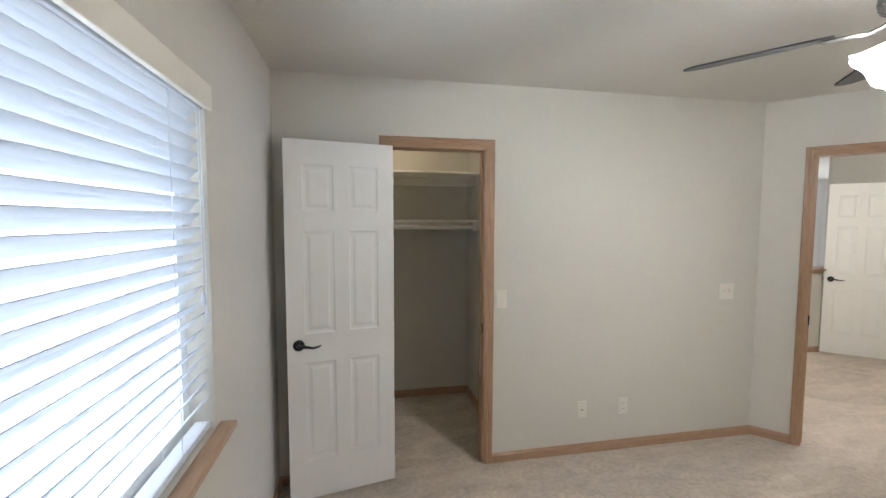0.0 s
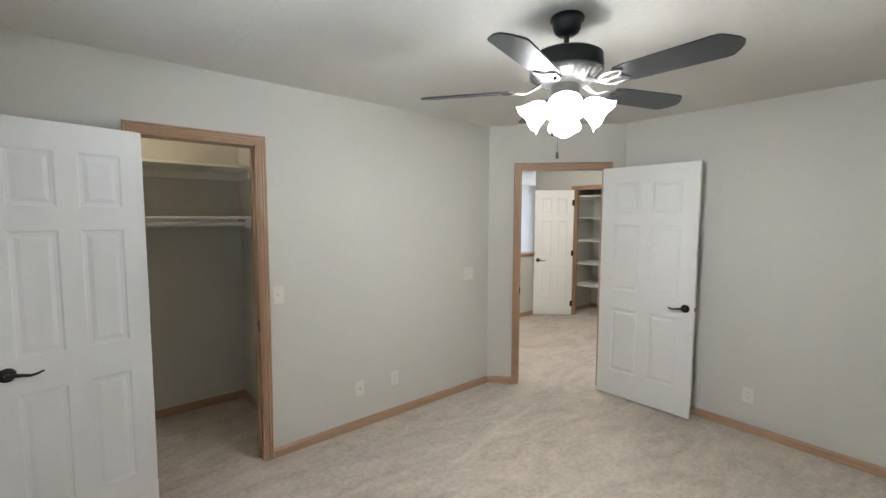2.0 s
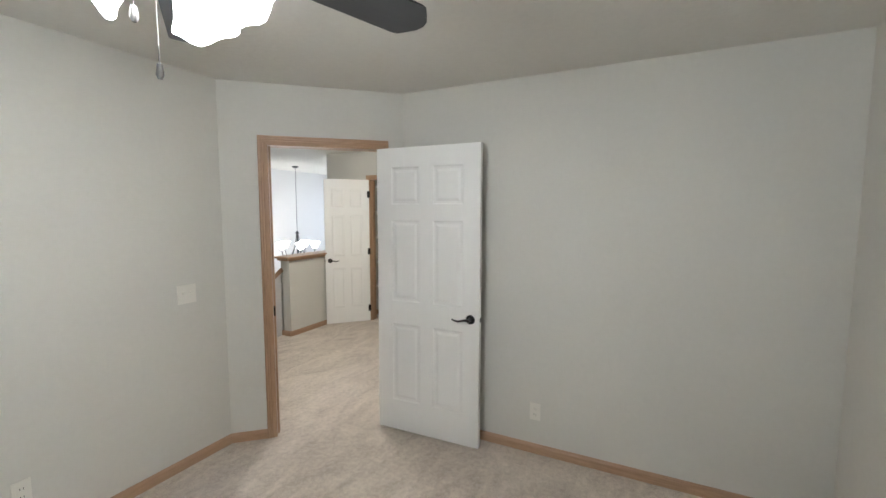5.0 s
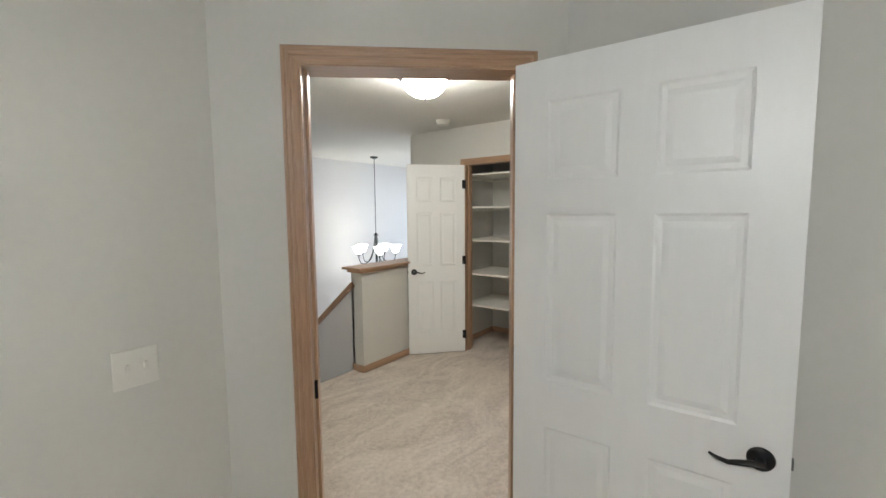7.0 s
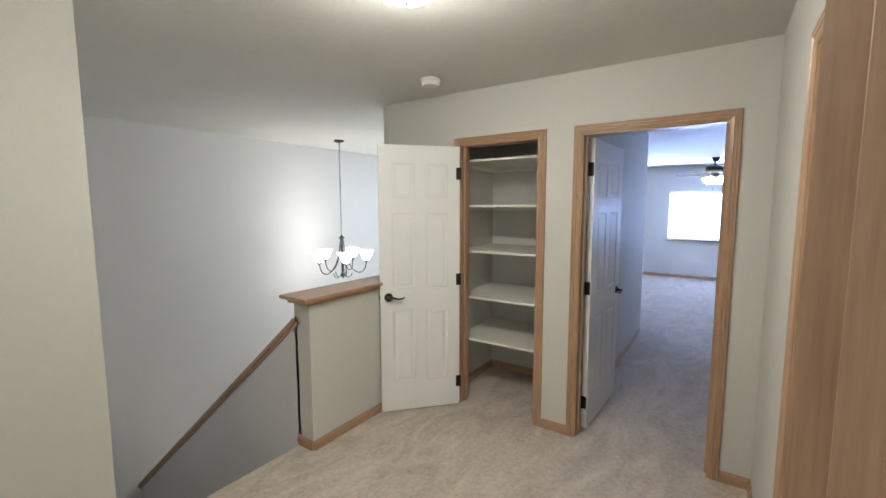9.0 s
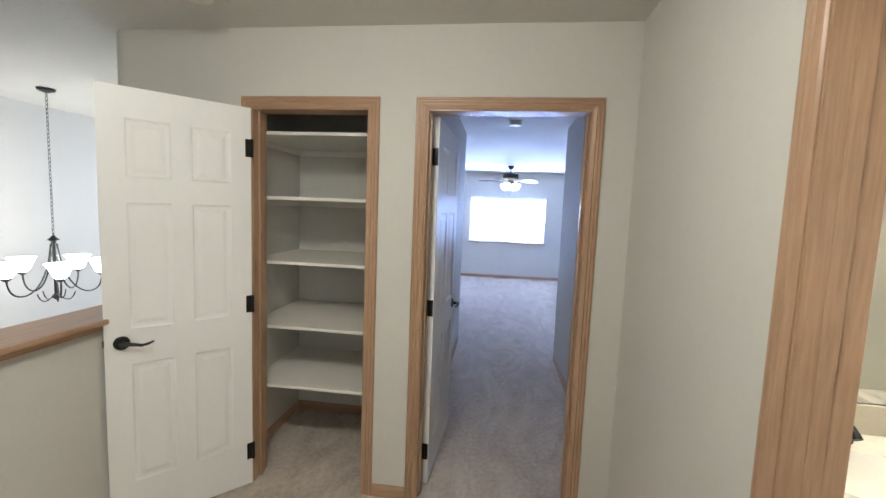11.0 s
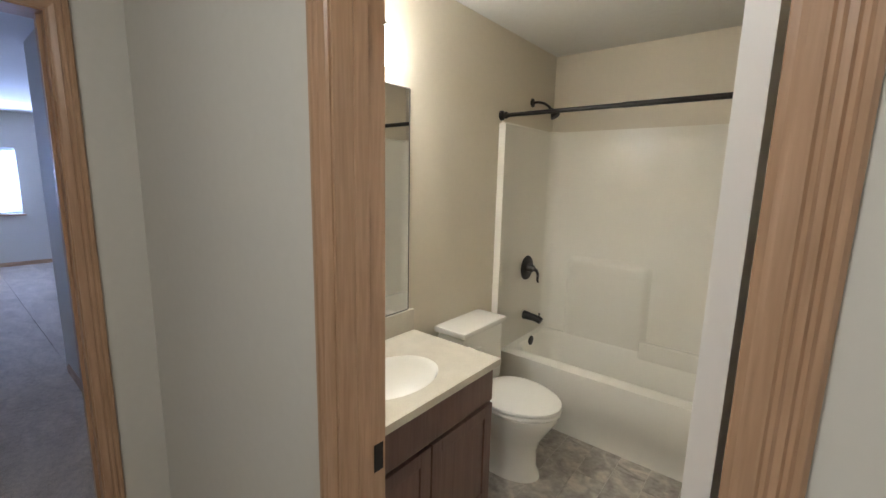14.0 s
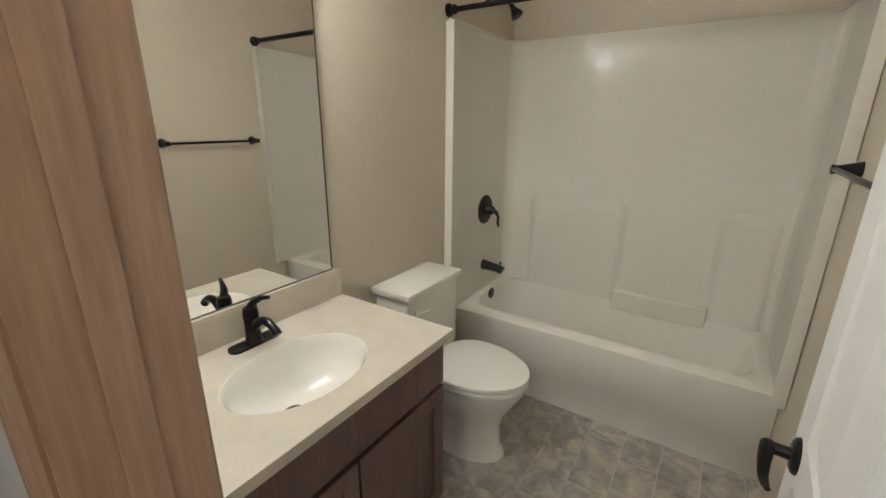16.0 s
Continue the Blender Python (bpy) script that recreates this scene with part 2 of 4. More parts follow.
def lathe(profile, seg=32, bm=None, m=Matrix()):
    """Turn (r, z) pairs about z."""
    bm = bm or bmesh.new()
    rings = []
    for r, z in profile:
        if r < 1e-5:
            rings.append([bm.verts.new(m @ Vector((0, 0, z)))])
        else:
            rings.append([bm.verts.new(m @ Vector((r * math.cos(a), r * math.sin(a), z))) for a in np.linspace(0, 2 * math.pi, seg, endpoint=False)])
    for a, b in zip(rings, rings[1:]):
        for i in range(seg):
            j = (i + 1) % seg
            if len(a) == 1 and len(b) == 1:
                continue
            if len(a) == 1:
                bm.faces.new((a[0], b[i], b[j]))
            elif len(b) == 1:
                bm.faces.new((a[i], a[j], b[0]))
            else:
                bm.faces.new((a[i], a[j], b[j], b[i]))
    return bm


def tube(points, r, seg=8, bm=None, radii=None, flat=1.0):
    """A round bar along points."""
    bm = bm or bmesh.new()
    pts = [Vector(p) for p in points]
    rings = []
    ref = Vector((0, 0, 1))
    for i, p in enumerate(pts):
        d = (pts[min(i + 1, len(pts) - 1)] - pts[max(i - 1, 0)]).normalized()
        side = d.cross(ref)
        if side.length < 1e-3:
            side = d.cross(Vector((0, 1, 0)))
        side.normalize()
        up = side.cross(d)
        k = radii[i] if radii else r
        rings.append([bm.verts.new(p + side * k * math.cos(a) + up * k * flat * math.sin(a)) for a in np.linspace(0, 2 * math.pi, seg, endpoint=False)])
    for a, b in zip(rings, rings[1:]):
        for i in range(seg):
            bm.faces.new((a[i], a[(i + 1) % seg], b[(i + 1) % seg], b[i]))
    bm.faces.new(rings[0]), bm.faces.new(rings[-1][::-1])
    return bm


def arc(p0, p1, p2, n=10):
    """Points of a smooth bend from p0 by p1 to p2."""
    a, b, c = Vector(p0), Vector(p1), Vector(p2)
    return [a * (1 - s) ** 2 + b * 2 * s * (1 - s) + c * s * s for s in np.linspace(0, 1, n)]


def prism(outline, z0, z1, bm=None):
    bm = bm or bmesh.new()
    lo = [bm.verts.new((x, y, z0)) for x, y in outline]
    hi = [bm.verts.new((x, y, z1)) for x, y in outline]
    bm.faces.new(lo[::-1]), bm.faces.new(hi)
    for i in range(len(lo)):
        j = (i + 1) % len(lo)
        bm.faces.new((lo[i], lo[j], hi[j], hi[i]))
    return bm


def along(p0, p1):
    """Local x runs from p0 to p1 on the plan, local y to the left of it."""
    d = Vector(p1) - Vector(p0)
    return Matrix.Translation((*p0, 0)) @ Matrix.Rotation(math.atan2(d.y, d.x), 4, "Z"), d.length


H = 2.44


def wall(name, p0, p1, thick, openings=(), z0=0.0, z1=H, material=None, label=""):
    """A wall whose seen face runs from p0 to p1 and whose body lies to the right of that line."""
    m, length = along(p0, p1)
    bm, u = bmesh.new(), 0.0
    for a, b, lo, hi in sorted(openings):
        if a > u:
            box(bm, u, a, -thick, 0, z0, z1)
        if lo > z0:
            box(bm, a, b, -thick, 0, z0, lo)
        if hi < z1:
            box(bm, a, b, -thick, 0, hi, z1)
        u = b
    if u < length:
        box(bm, u, length, -thick, 0, z0, z1)
    return tagged(part(name, bm, material or PAINT, None, "", m), label or "painted drywall wall with light orange-peel texture", "wall", kind="structure")


CASING = [(0, 0), (0.057, 0), (0.057, 0.010), (0.052, 0.016), (0.046, 0.016), (0.043, 0.012), (0.039, 0.012), (0.036, 0.016), (0.030, 0.015), (0.027, 0.011), (0.023, 0.011), (0.020, 0.014), (0.006, 0.010), (0, 0.006)]
BASE = [(0, 0), (0.013, 0), (0.013, 0.045), (0.010, 0.052), (0.006, 0.057), (0.004, 0.065), (0, 0.065)]


def moulding(name, profile, length, m, parent=None, cut0=0.0, cut1=0.0, material=None):
    """A profile in local x and y drawn along local z; cut0 and cut1 slant its ends along x."""
    bm = bmesh.new()
    a = [bm.verts.new((x, y, cut0 * x)) for x, y in profile]
    b = [bm.verts.new((x, y, length + cut1 * x)) for x, y in profile]
    bm.faces.new(a[::-1]), bm.faces.new(b)
    for i in range(len(a)):
        j = (i + 1) % len(a)
        bm.faces.new((a[i], a[j], b[j], b[i]))
    return part(name, bm, material or OAK, parent, "", m)


def axes(o, x, y, z):
    return Matrix(((x[0], y[0], z[0], o[0]), (x[1], y[1], z[1], o[1]), (x[2], y[2], z[2], o[2]), (0, 0, 0, 1)))


def baseboard(p0, p1):
    """Oak base along a wall whose seen side lies to the left of p0 to p1."""
    m, length = along(p0, p1)
    # profile x stands out from the wall, profile y goes up
    ob = moulding("baseboard", BASE, length, m @ axes((0, 0, 0), (0, 1, 0), (0, 0, 1), (1, 0, 0)))
    return tagged(ob, "oak baseboard along the foot of the wall", "baseboard", kind="structure")


def door_frame(name, p0, p1, thick, a, b, top=2.055, sides=(1, 1), stop=0.011):
    """Jambs and moulded casings round the opening from a to b in a wall built from p0 to p1."""
    m, length = along(p0, p1)
    root = tagged(new(name), "oak door frame with fluted casing", "door frame", kind="structure")
    root.matrix_basis = m
    part("jamb", boxes((0, 0.018, -thick - 0.002, 0.002, 0, top)), OAK, root, "", pose(a, 0, 0))
    part("jamb", boxes((-0.018, 0, -thick - 0.002, 0.002, 0, top)), OAK, root, "", pose(b, 0, 0))
    w = b - a
    part("head_jamb", boxes((-0.018, 0, -thick - 0.002, 0.002, 0, w - 0.036)), OAK, root, "", axes((a + 0.018, 0, top - 0.018), (0, 0, -1), (0, 1, 0), (1, 0, 0)) @ pose(0, 0, 0))
    for x0_, x1_ in ((a + 0.018, a + 0.018 + stop), (b - 0.018 - stop, b - 0.018)):
        part("door_stop", boxes((-stop / 2, stop / 2, -thick / 2 - 0.018, -thick / 2 + 0.018, 0, top - 0.018), bevel=0.0015), OAK, root, "", pose((x0_ + x1_) / 2, 0, 0))
    for side, on in zip((0, 1), sides):
        if not on:
            continue
        y, s = (0.0, 1) if side == 0 else (-thick, -1)
        moulding("casing", CASING, top - 0.012, axes((a + 0.012, y, 0), (-1, 0, 0), (0, s, 0), (0, 0, 1)), root, 0, 1)
        moulding("casing", CASING, top - 0.012, axes((b - 0.012, y, 0), (1, 0, 0), (0, s, 0), (0, 0, 1)), root, 0, 1)
        moulding("head_casing", CASING, w - 0.024, axes((a + 0.012, y, top - 0.012), (0, 0, 1), (0, s, 0), (1, 0, 0)), root, -1, 1)
    return root


def lever(side):
    """An oil-rubbed bronze lever on a face: y stands out, the lever points to local -x."""
    bm = lathe([(0.0, 0.010), (0.022, 0.010), (0.030, 0.006), (0.032, 0.0)], 24, None, Matrix.Rotation(radians(-90), 4, "X"))
    lathe([(0.011, 0.008), (0.010, 0.045), (0.0, 0.048)], 14, bm, Matrix.Rotation(radians(-90), 4, "X"))
    pts = [(0.008, 0.040, 0.0), (-0.02, 0.044, 0.003), (-0.045, 0.046, -0.002), (-0.07, 0.046, -0.009), (-0.095, 0.044, -0.006), (-0.115, 0.042, 0.002)]
    tube(pts, 0.01, 10, bm, [0.012, 0.011, 0.0095, 0.008, 0.0065, 0.0045], 0.8)
    for v in bm.verts:
        v.co.y *= side
    return bm


def door(name, hinge, angle, width, flip, label, top=2.032, lever_z=0.905):
    """A six-panel leaf hinged at a point of the plan, running along local +x, with thickness to local y (0 to 0.035)."""
    t = 0.035
    root = tagged(new(name), label, "door", kind="structure")
    root.matrix_basis = pose(*hinge, 0, 0, 0, angle) @ (Matrix.Diagonal((1, -1, 1, 1)) if flip else Matrix())
    st, mid = 0.105 * width / 0.76 + 0.01, 0.10 * width / 0.76
    z = [0.012, 0.235, 0.80, 0.965, 1.535, 1.645, 1.90, top]
    pw = (width - 2 * st - mid) / 2
    xs = [st, st + pw, st + pw + mid, width - st]
    for x0_, x1_ in ((0, st), (xs[1], xs[2]), (width - st, width)):
        part("stile", boxes((x0_, x1_, 0, t, z[0], top)), DOORWHITE, root)
    for lo, hi in ((z[0], z[1]), (z[2], z[3]), (z[4], z[5]), (z[6], z[7])):
        for k in (0, 2):
            part("rail", boxes((xs[k], xs[k + 1], 0, t, lo, hi)), DOORWHITE, root)
    for lo, hi in ((z[1], z[2]), (z[3], z[4]), (z[5], z[6])):
        for k in (0, 2):
            a, b = xs[k], xs[k + 1]
            bm = bmesh.new()
            for face, s in ((0.0, 1), (t, -1)):
                rings = []
                for inset, depth in ((0, 0.0005), (0.008, 0.005), (0.022, 0.0063), (0.040, 0.002)):
                    y = face + s * depth
                    rings.append([bm.verts.new(c) for c in ((a + inset, y, lo + inset), (b - inset, y, lo + inset), (b - inset, y, hi - inset), (a + inset, y, hi - inset))])
                for r0, r1 in zip(rings, rings[1:]):
                    for i in range(4):
                        bm.faces.new((r0[i], r0[(i + 1) % 4], r1[(i + 1) % 4], r1[i]))
                bm.faces.new(rings[-1])
            part("panel", bm, DOORWHITE, root)
    hx, hz = width - 0.062, lever_z
    part("lever_handle", lever(-1), BRONZE, root, "oil-rubbed bronze lever", pose(hx, 0, hz), True)
    part("lever_handle", lever(1), BRONZE, root, "oil-rubbed bronze lever", pose(hx, t, hz), True)
    part("latch", boxes((width - 0.001, width + 0.006, t / 2 - 0.009, t / 2 + 0.009, hz - 0.014, hz + 0.014), bevel=0.002), PEWTER, root)
    for hz in (0.20, 1.02, 1.83):
        bm = boxes((-0.003, 0.0, 0.002, t - 0.003, hz - 0.045, hz + 0.045))
        tube([(-0.004, -0.004, hz - 0.046), (-0.004, -0.004, hz + 0.046)], 0.007, 10, bm)
        box(bm, -0.004, 0.028, -0.0025, 0.0, hz - 0.045, hz + 0.045)
        part("hinge", bm, BRONZE, root)
    return root


# ---- structure: plan ----
WX, CY, EX, SY = 0.185, 3.200, 4.350, -0.22          # bedroom faces: west, closet wall, east, south
DA, DB = (3.53, CY), (EX, 2.30)                    # diagonal doorway wall
DL = math.dist(DA, DB)
HE, HS = 6.628, 2.372                                # hall faces: east, south
BE, BW, BN, BS = 6.21, 4.68, 2.246, -0.12            # bath faces

# floors and ceilings
hall_edge = 4.85
tagged(part("floor_carpet", prism([(-0.1, -0.5), (4.66, -0.5), (4.66, 2.306), (14.6, 2.306), (14.6, 5.6), (9.2, 5.6), (7.5, 4.84), (3.6, hall_edge), (3.6, 4.5), (-0.1, 4.5)], -0.15, 0.0), CARPET), "beige cut-pile carpet with vacuum marks", "carpet", kind="structure")
tagged(part("floor_bedroom_beyond", prism([(7.0, 2.304), (7.0, 0.2), (14.6, 0.2), (14.6, 2.304)], -0.15, 0.0), CARPET), "beige cut-pile carpet of the far bedroom", "carpet", kind="structure")
tagged(part("ceiling", prism([(-0.1, -0.5), (14.7, -0.5), (14.7, 8), (-0.1, 8)], H, H + 0.15), CEIL), "off-white knockdown-textured ceiling", "ceiling", kind="structure")

# bedroom
WIN = (0.20, 2.15, 0.89, 2.0)   # y0, y1, z0, z1
wall("wall_west", (WX, 4.45), (WX, SY - 0.12), 0.16, [(4.45 - WIN[1], 4.45 - WIN[0], WIN[2], WIN[3])])
CO = (0.837, 1.465)             # closet opening in x
wall("wall_closet", DA, (WX, CY), 0.12, [(DA[0] - CO[1], DA[0] - CO[0], 0, 2.055)])
DO = (0.278, 1.062)             # bedroom doorway along the diagonal
wall("wall_doorway", DB, DA, 0.12, [(DL - DO[1], DL - DO[0], 0, 2.055)])
wall("wall_east", (EX, SY - 0.12), (EX, 2.30), 0.10)
wall("wall_south", (WX - 0.16, SY), (EX, SY), 0.12)
# closet shell
wall("closet_wall_back", (1.73, 4.34), (WX, 4.34), 0.12)
wall("closet_wall_side", (1.635, CY + 0.12), (1.635, 4.34), 0.10)
# hall
BO = (4.80, 5.492)               # bath opening in x
wall("wall_hall_south", (4.50, HS), (HE + 0.12, HS), 0.12, [(BO[0] - 4.50, BO[1] - 4.50, 0, 2.055)])
LO, MO = (3.64, 4.288), (2.564, 3.367)   # linen and far-bedroom openings in y
wall("wall_hall_east", (HE, HS), (HE, 5.0), 0.12, [(MO[0] - HS, MO[1] - HS, 0, 2.055), (LO[0] - HS, LO[1] - HS, 0, 2.055)])
bm = lathe([(0.12, -3.0), (0.12, H)], 24, None, pose(HE + 0.12, 5.0, 0))
tagged(part("wall_corner", bm, PAINT, None, "", None, True), "rounded drywall corner at the stairwell", "wall", kind="structure")
wall("wall_foyer_south", (HE + 0.12, 5.12), (10.0, 5.12), 0.12, z0=-2.8, material=FOYERPAINT)
wall("wall_hall_west", (3.66, 4.95), (3.66, CY), 0.12)
wall("wall_stair_west", (4.50, 7.6), (4.50, 4.975), 0.12, z0=-2.8, material=FOYERPAINT)
wall("wall_hall_north", (4.504, 4.845), (3.66, 4.845), 0.126, z0=-2.8)
wall("wall_foyer_north", (10.0, 7.6), (4.38, 7.6), 0.12, z0=-2.8, material=FOYERPAINT)
# unseen wall; its opening is assumed, to let the added foyer lamp in
wall("wall_foyer_east", (9.9, 5.0), (9.9, 7.7), 0.12, [(0.8, 2.0, 0.45, 1.95)], z0=-2.8, material=FOYERPAINT)
tagged(part("floor_foyer", prism([(4.4, 4.8), (10, 4.8), (10, 7.7), (4.4, 7.7)], -2.9, -2.75), CARPET), "carpeted lower entry floor", "carpet", kind="structure")
bm = bmesh.new()
for i in range(10):
    box(bm, 4.50, 5.55, hall_edge + 0.25 * i, hall_edge + 0.25 * (i + 1) + 0.02, -2.75, -0.19 * (i + 1), 0.012)
tagged(part("stairs", bm, CARPET), "carpeted stair flight going down from the hall", "stairs", kind="structure")
# half wall by the stairs
HWX, HWY = 5.52, 4.715
wall("half_wall", (HWX, HWY), (HE + 0.02, HWY), -0.15, z0=-0.2, z1=0.985)
bm = bmesh.new()
slope = 0.81
pts = [(4.84, -2.8), (7.6, -2.8), (7.6, 0.83 - slope * 2.76), (4.84, 0.83)]
vs = [[bm.verts.new((x, y, z)) for y, z in pts] for x in (HWX, HWX + 0.11)]
bm.faces.new(vs[0]), bm.faces.new(vs[1][::-1])
for i in range(4):
    bm.faces.new((vs[0][i], vs[0][(i + 1) % 4], vs[1][(i + 1) % 4], vs[1][i]))
tagged(part("stair_half_wall", bm, FOYERPAINT), "sloping half wall beside the stairs", "wall", kind="structure")
# bath
wall("wall_bath_east", (BE, BS - 0.1), (BE, BN), 0.12, material=BATHPAINT)
wall("wall_bath_south", (BW - 0.1, BS), (BE + 0.1, BS), 0.12, material=BATHPAINT)
wall("wall_bath_west", (BW, BN), (BW, BS - 0.1), 0.12, material=BATHPAINT)
wall("wall_bath_north", (BE, BN - 0.004), (BW, BN - 0.004), 0.006, [(BE - BO[1], BE - BO[0], 0, 2.055)], material=BATHPAINT)
# linen closet shell
wall("linen_wall_north", (HE + 0.12, 4.43), (7.5, 4.43), -0.1, material=PAINT)
wall("linen_wall_back", (7.47, 3.5), (7.47, 4.5), 0.1)
wall("linen_wall_south", (7.5, 3.60), (HE + 0.12, 3.60), -0.1)
# far bedroom
wall("far_wall_north", (9.45, 3.395), (HE + 0.12, 3.395), 0.1)
wall("far_wall_return", (9.45, 5.6), (9.45, 3.395), -0.1)
wall("far_wall_south", (HE + 0.1, 2.315), (9.0, 2.315), 0.1, [(0.40, 1.30, 0, 2.055)])
wall("far_wall_south_return", (9.0, 2.315), (9.0, 0.3), -0.1)
FW = (1.90, 3.62, 0.84, 1.89)
wall("far_wall_east", (14.40, 0.2), (14.40, 5.6), 0.16, [(FW[0] - 0.2, FW[1] - 0.2, FW[2], FW[3])])
wall("far_wall_side_north", (14.5, 5.5), (9.4, 5.5), 0.1)
wall("far_wall_side_south", (8.0, 0.3), (14.5, 0.3), 0.1)
wall("far_closet_back", (7.0, 1.2), (8.95, 1.2), 0.1)

# door frames
door_frame("door_frame_closet", DA, (WX, CY), 0.12, DA[0] - CO[1], DA[0] - CO[0])
door_frame("door_frame_bedroom", DB, DA, 0.12, DL - DO[1], DL - DO[0])
door_frame("door_frame_bath", (4.50, HS), (HE + 0.12, HS), 0.126, BO[0] - 4.50, BO[1] - 4.50, stop=0.004)
door_frame("door_frame_linen", (HE, HS), (HE, 5.0), 0.12, LO[0] - HS, LO[1] - HS, sides=(1, 0))
door_frame("door_frame_far_bedroom", (HE, HS), (HE, 5.0), 0.12, MO[0] - HS, MO[1] - HS, sides=(1, 0))
door_frame("door_frame_far_closet", (HE + 0.1, 2.315), (9.0, 2.315), 0.1, 0.40, 1.30)

# doors
def toward(p, q):
    return math.degrees(math.atan2(q[1] - p[1], q[0] - p[0]))


door("door_closet", (0.860, 3.165), toward((0.860, 3.165), (0.272, 3.045)), 0.605, False, "white six-panel closet door standing open against the wall")
door("door_bedroom", (4.207, 2.412), toward((4.207, 2.412), (4.231, 1.635)), 0.775, True, "white six-panel bedroom door standing open", lever_z=0.89)
door("door_linen", (6.590, 4.262), toward((6.590, 4.262), (6.135, 4.672)), 0.615, True, "white six-panel linen closet door standing open")
door("door_far_bedroom", (6.758, 3.345), toward((6.758, 3.345), (7.5, 3.31)), 0.74, True, "white six-panel door standing open into the far bedroom")
door("door_bath", (4.835, 2.222), -93.0, 0.66, False, "white six-panel bathroom door standing open", lever_z=0.915)

# baseboards
q = 0.045
baseboard((DA[0], CY), (CO[1] + q, CY))
baseboard((CO[0] - q, CY), (WX, CY))
baseboard((WX, CY), (WX, SY))
baseboard((WX, SY), (EX, SY))
baseboard((EX, SY), (EX, 2.30))
u = (Vector(DA) - Vector(DB)).normalized()
baseboard(DB, tuple(Vector(DB) + u * (DL - DO[1] - q)))
baseboard(tuple(Vector(DB) + u * (DL - DO[0] + q)), DA)
baseboard((1.635, 4.34), (WX, 4.34))
baseboard((1.635, CY + 0.12), (1.635, 4.34))
baseboard((HE, MO[1] + q), (HE, LO[0] - q))
baseboard((HE, LO[1] + q), (HE, HWY))
baseboard((HE, HS), (HE, MO[0] - q))
baseboard((BO[1] + q, HS), (HE, HS))
baseboard((HE, HWY), (HWX, HWY))
baseboard((HWX, HWY), (HWX, HWY + 0.15))
baseboard((7.47, 4.43), (HE + 0.12, 4.43))
baseboard((7.47, 3.60), (7.47, 4.43))
baseboard((14.40, 0.3), (14.40, 5.5))
baseboard((9.45, 3.395), (7.6, 3.395))
baseboard((8.1, 2.315), (9.0, 2.315))

# half-wall cap and the sloping cap
lying = axes((0, 0, 0), (0, 1, 0), (0, 0, 1), (1, 0, 0))   # local z along world x
bm = boxes((HWY - 0.055, HWY + 0.205, 0.998, 1.022, HWX - 0.07, HE), bevel=0.006)
cap = tagged(part("half_wall_cap", bm, OAK, None, "", lying), "oak cap on the half wall", "cap", kind="structure")
part("bed_moulding", boxes((HWY - 0.028, HWY + 0.178, 0.968, 0.998, HWX - 0.03, HE), bevel=0.005), OAK, cap)
ang = -math.degrees(math.atan(slope))
L = 2.9 / math.cos(radians(ang))
bm = boxes((-0.025, 0.135, -0.014, 0.014, 0, L), bevel=0.004)
box(bm, -0.014, 0.124, -0.034, -0.013, 0, L, 0.003)
capm = Matrix.Translation((HWX, 4.84, 0.862)) @ Matrix.Rotation(radians(ang), 4, "X") @ axes((0, 0, 0), (1, 0, 0), (0, 0, 1), (0, 1, 0))
tagged(part("stair_wall_cap", bm, OAK, None, "", capm), "oak cap sloping down the stair wall", "cap", kind="structure")


# ---- windows ----
def window(name, y0, y1, z0, z1, x, s, glow_strength_mat, slat_tilt, sill_oak=True):
    """A vinyl sliding window in a wall at x; s is +1 where the room lies towards +x."""
    root = tagged(new(name), "white vinyl slider window with horizontal blinds", "window", kind="structure")
    m = Matrix(((s, 0, 0, x), (0, 1, 0, 0), (0, 0, 1, 0), (0, 0, 0, 1)))
    d0, d1 = -0.13, -0.08
    fr = boxes((d0, d1, y0, y0 + 0.05, z0, z1), (d0, d1, y1 - 0.05, y1, z0, z1), (d0, d1, y0 + 0.05, y1 - 0.05, z0, z0 + 0.05), (d0, d1, y0 + 0.05, y1 - 0.05, z1 - 0.05, z1), (d0 + 0.004, d1 - 0.004, (y0 + y1) / 2 - 0.03, (y0 + y1) / 2 + 0.03, z0 + 0.05, z1 - 0.05))
    part("window_frame", fr, VINYL, root, "", m)
    for a, b in ((y0 + 0.05, (y0 + y1) / 2 - 0.03), ((y0 + y1) / 2 + 0.03, y1 - 0.05)):
        p = part("pane", boxes((-0.108, -0.104, a, b, z0 + 0.05, z1 - 0.05)), GLASS, root, "", m)
        p.visible_shadow = False
    return root, m


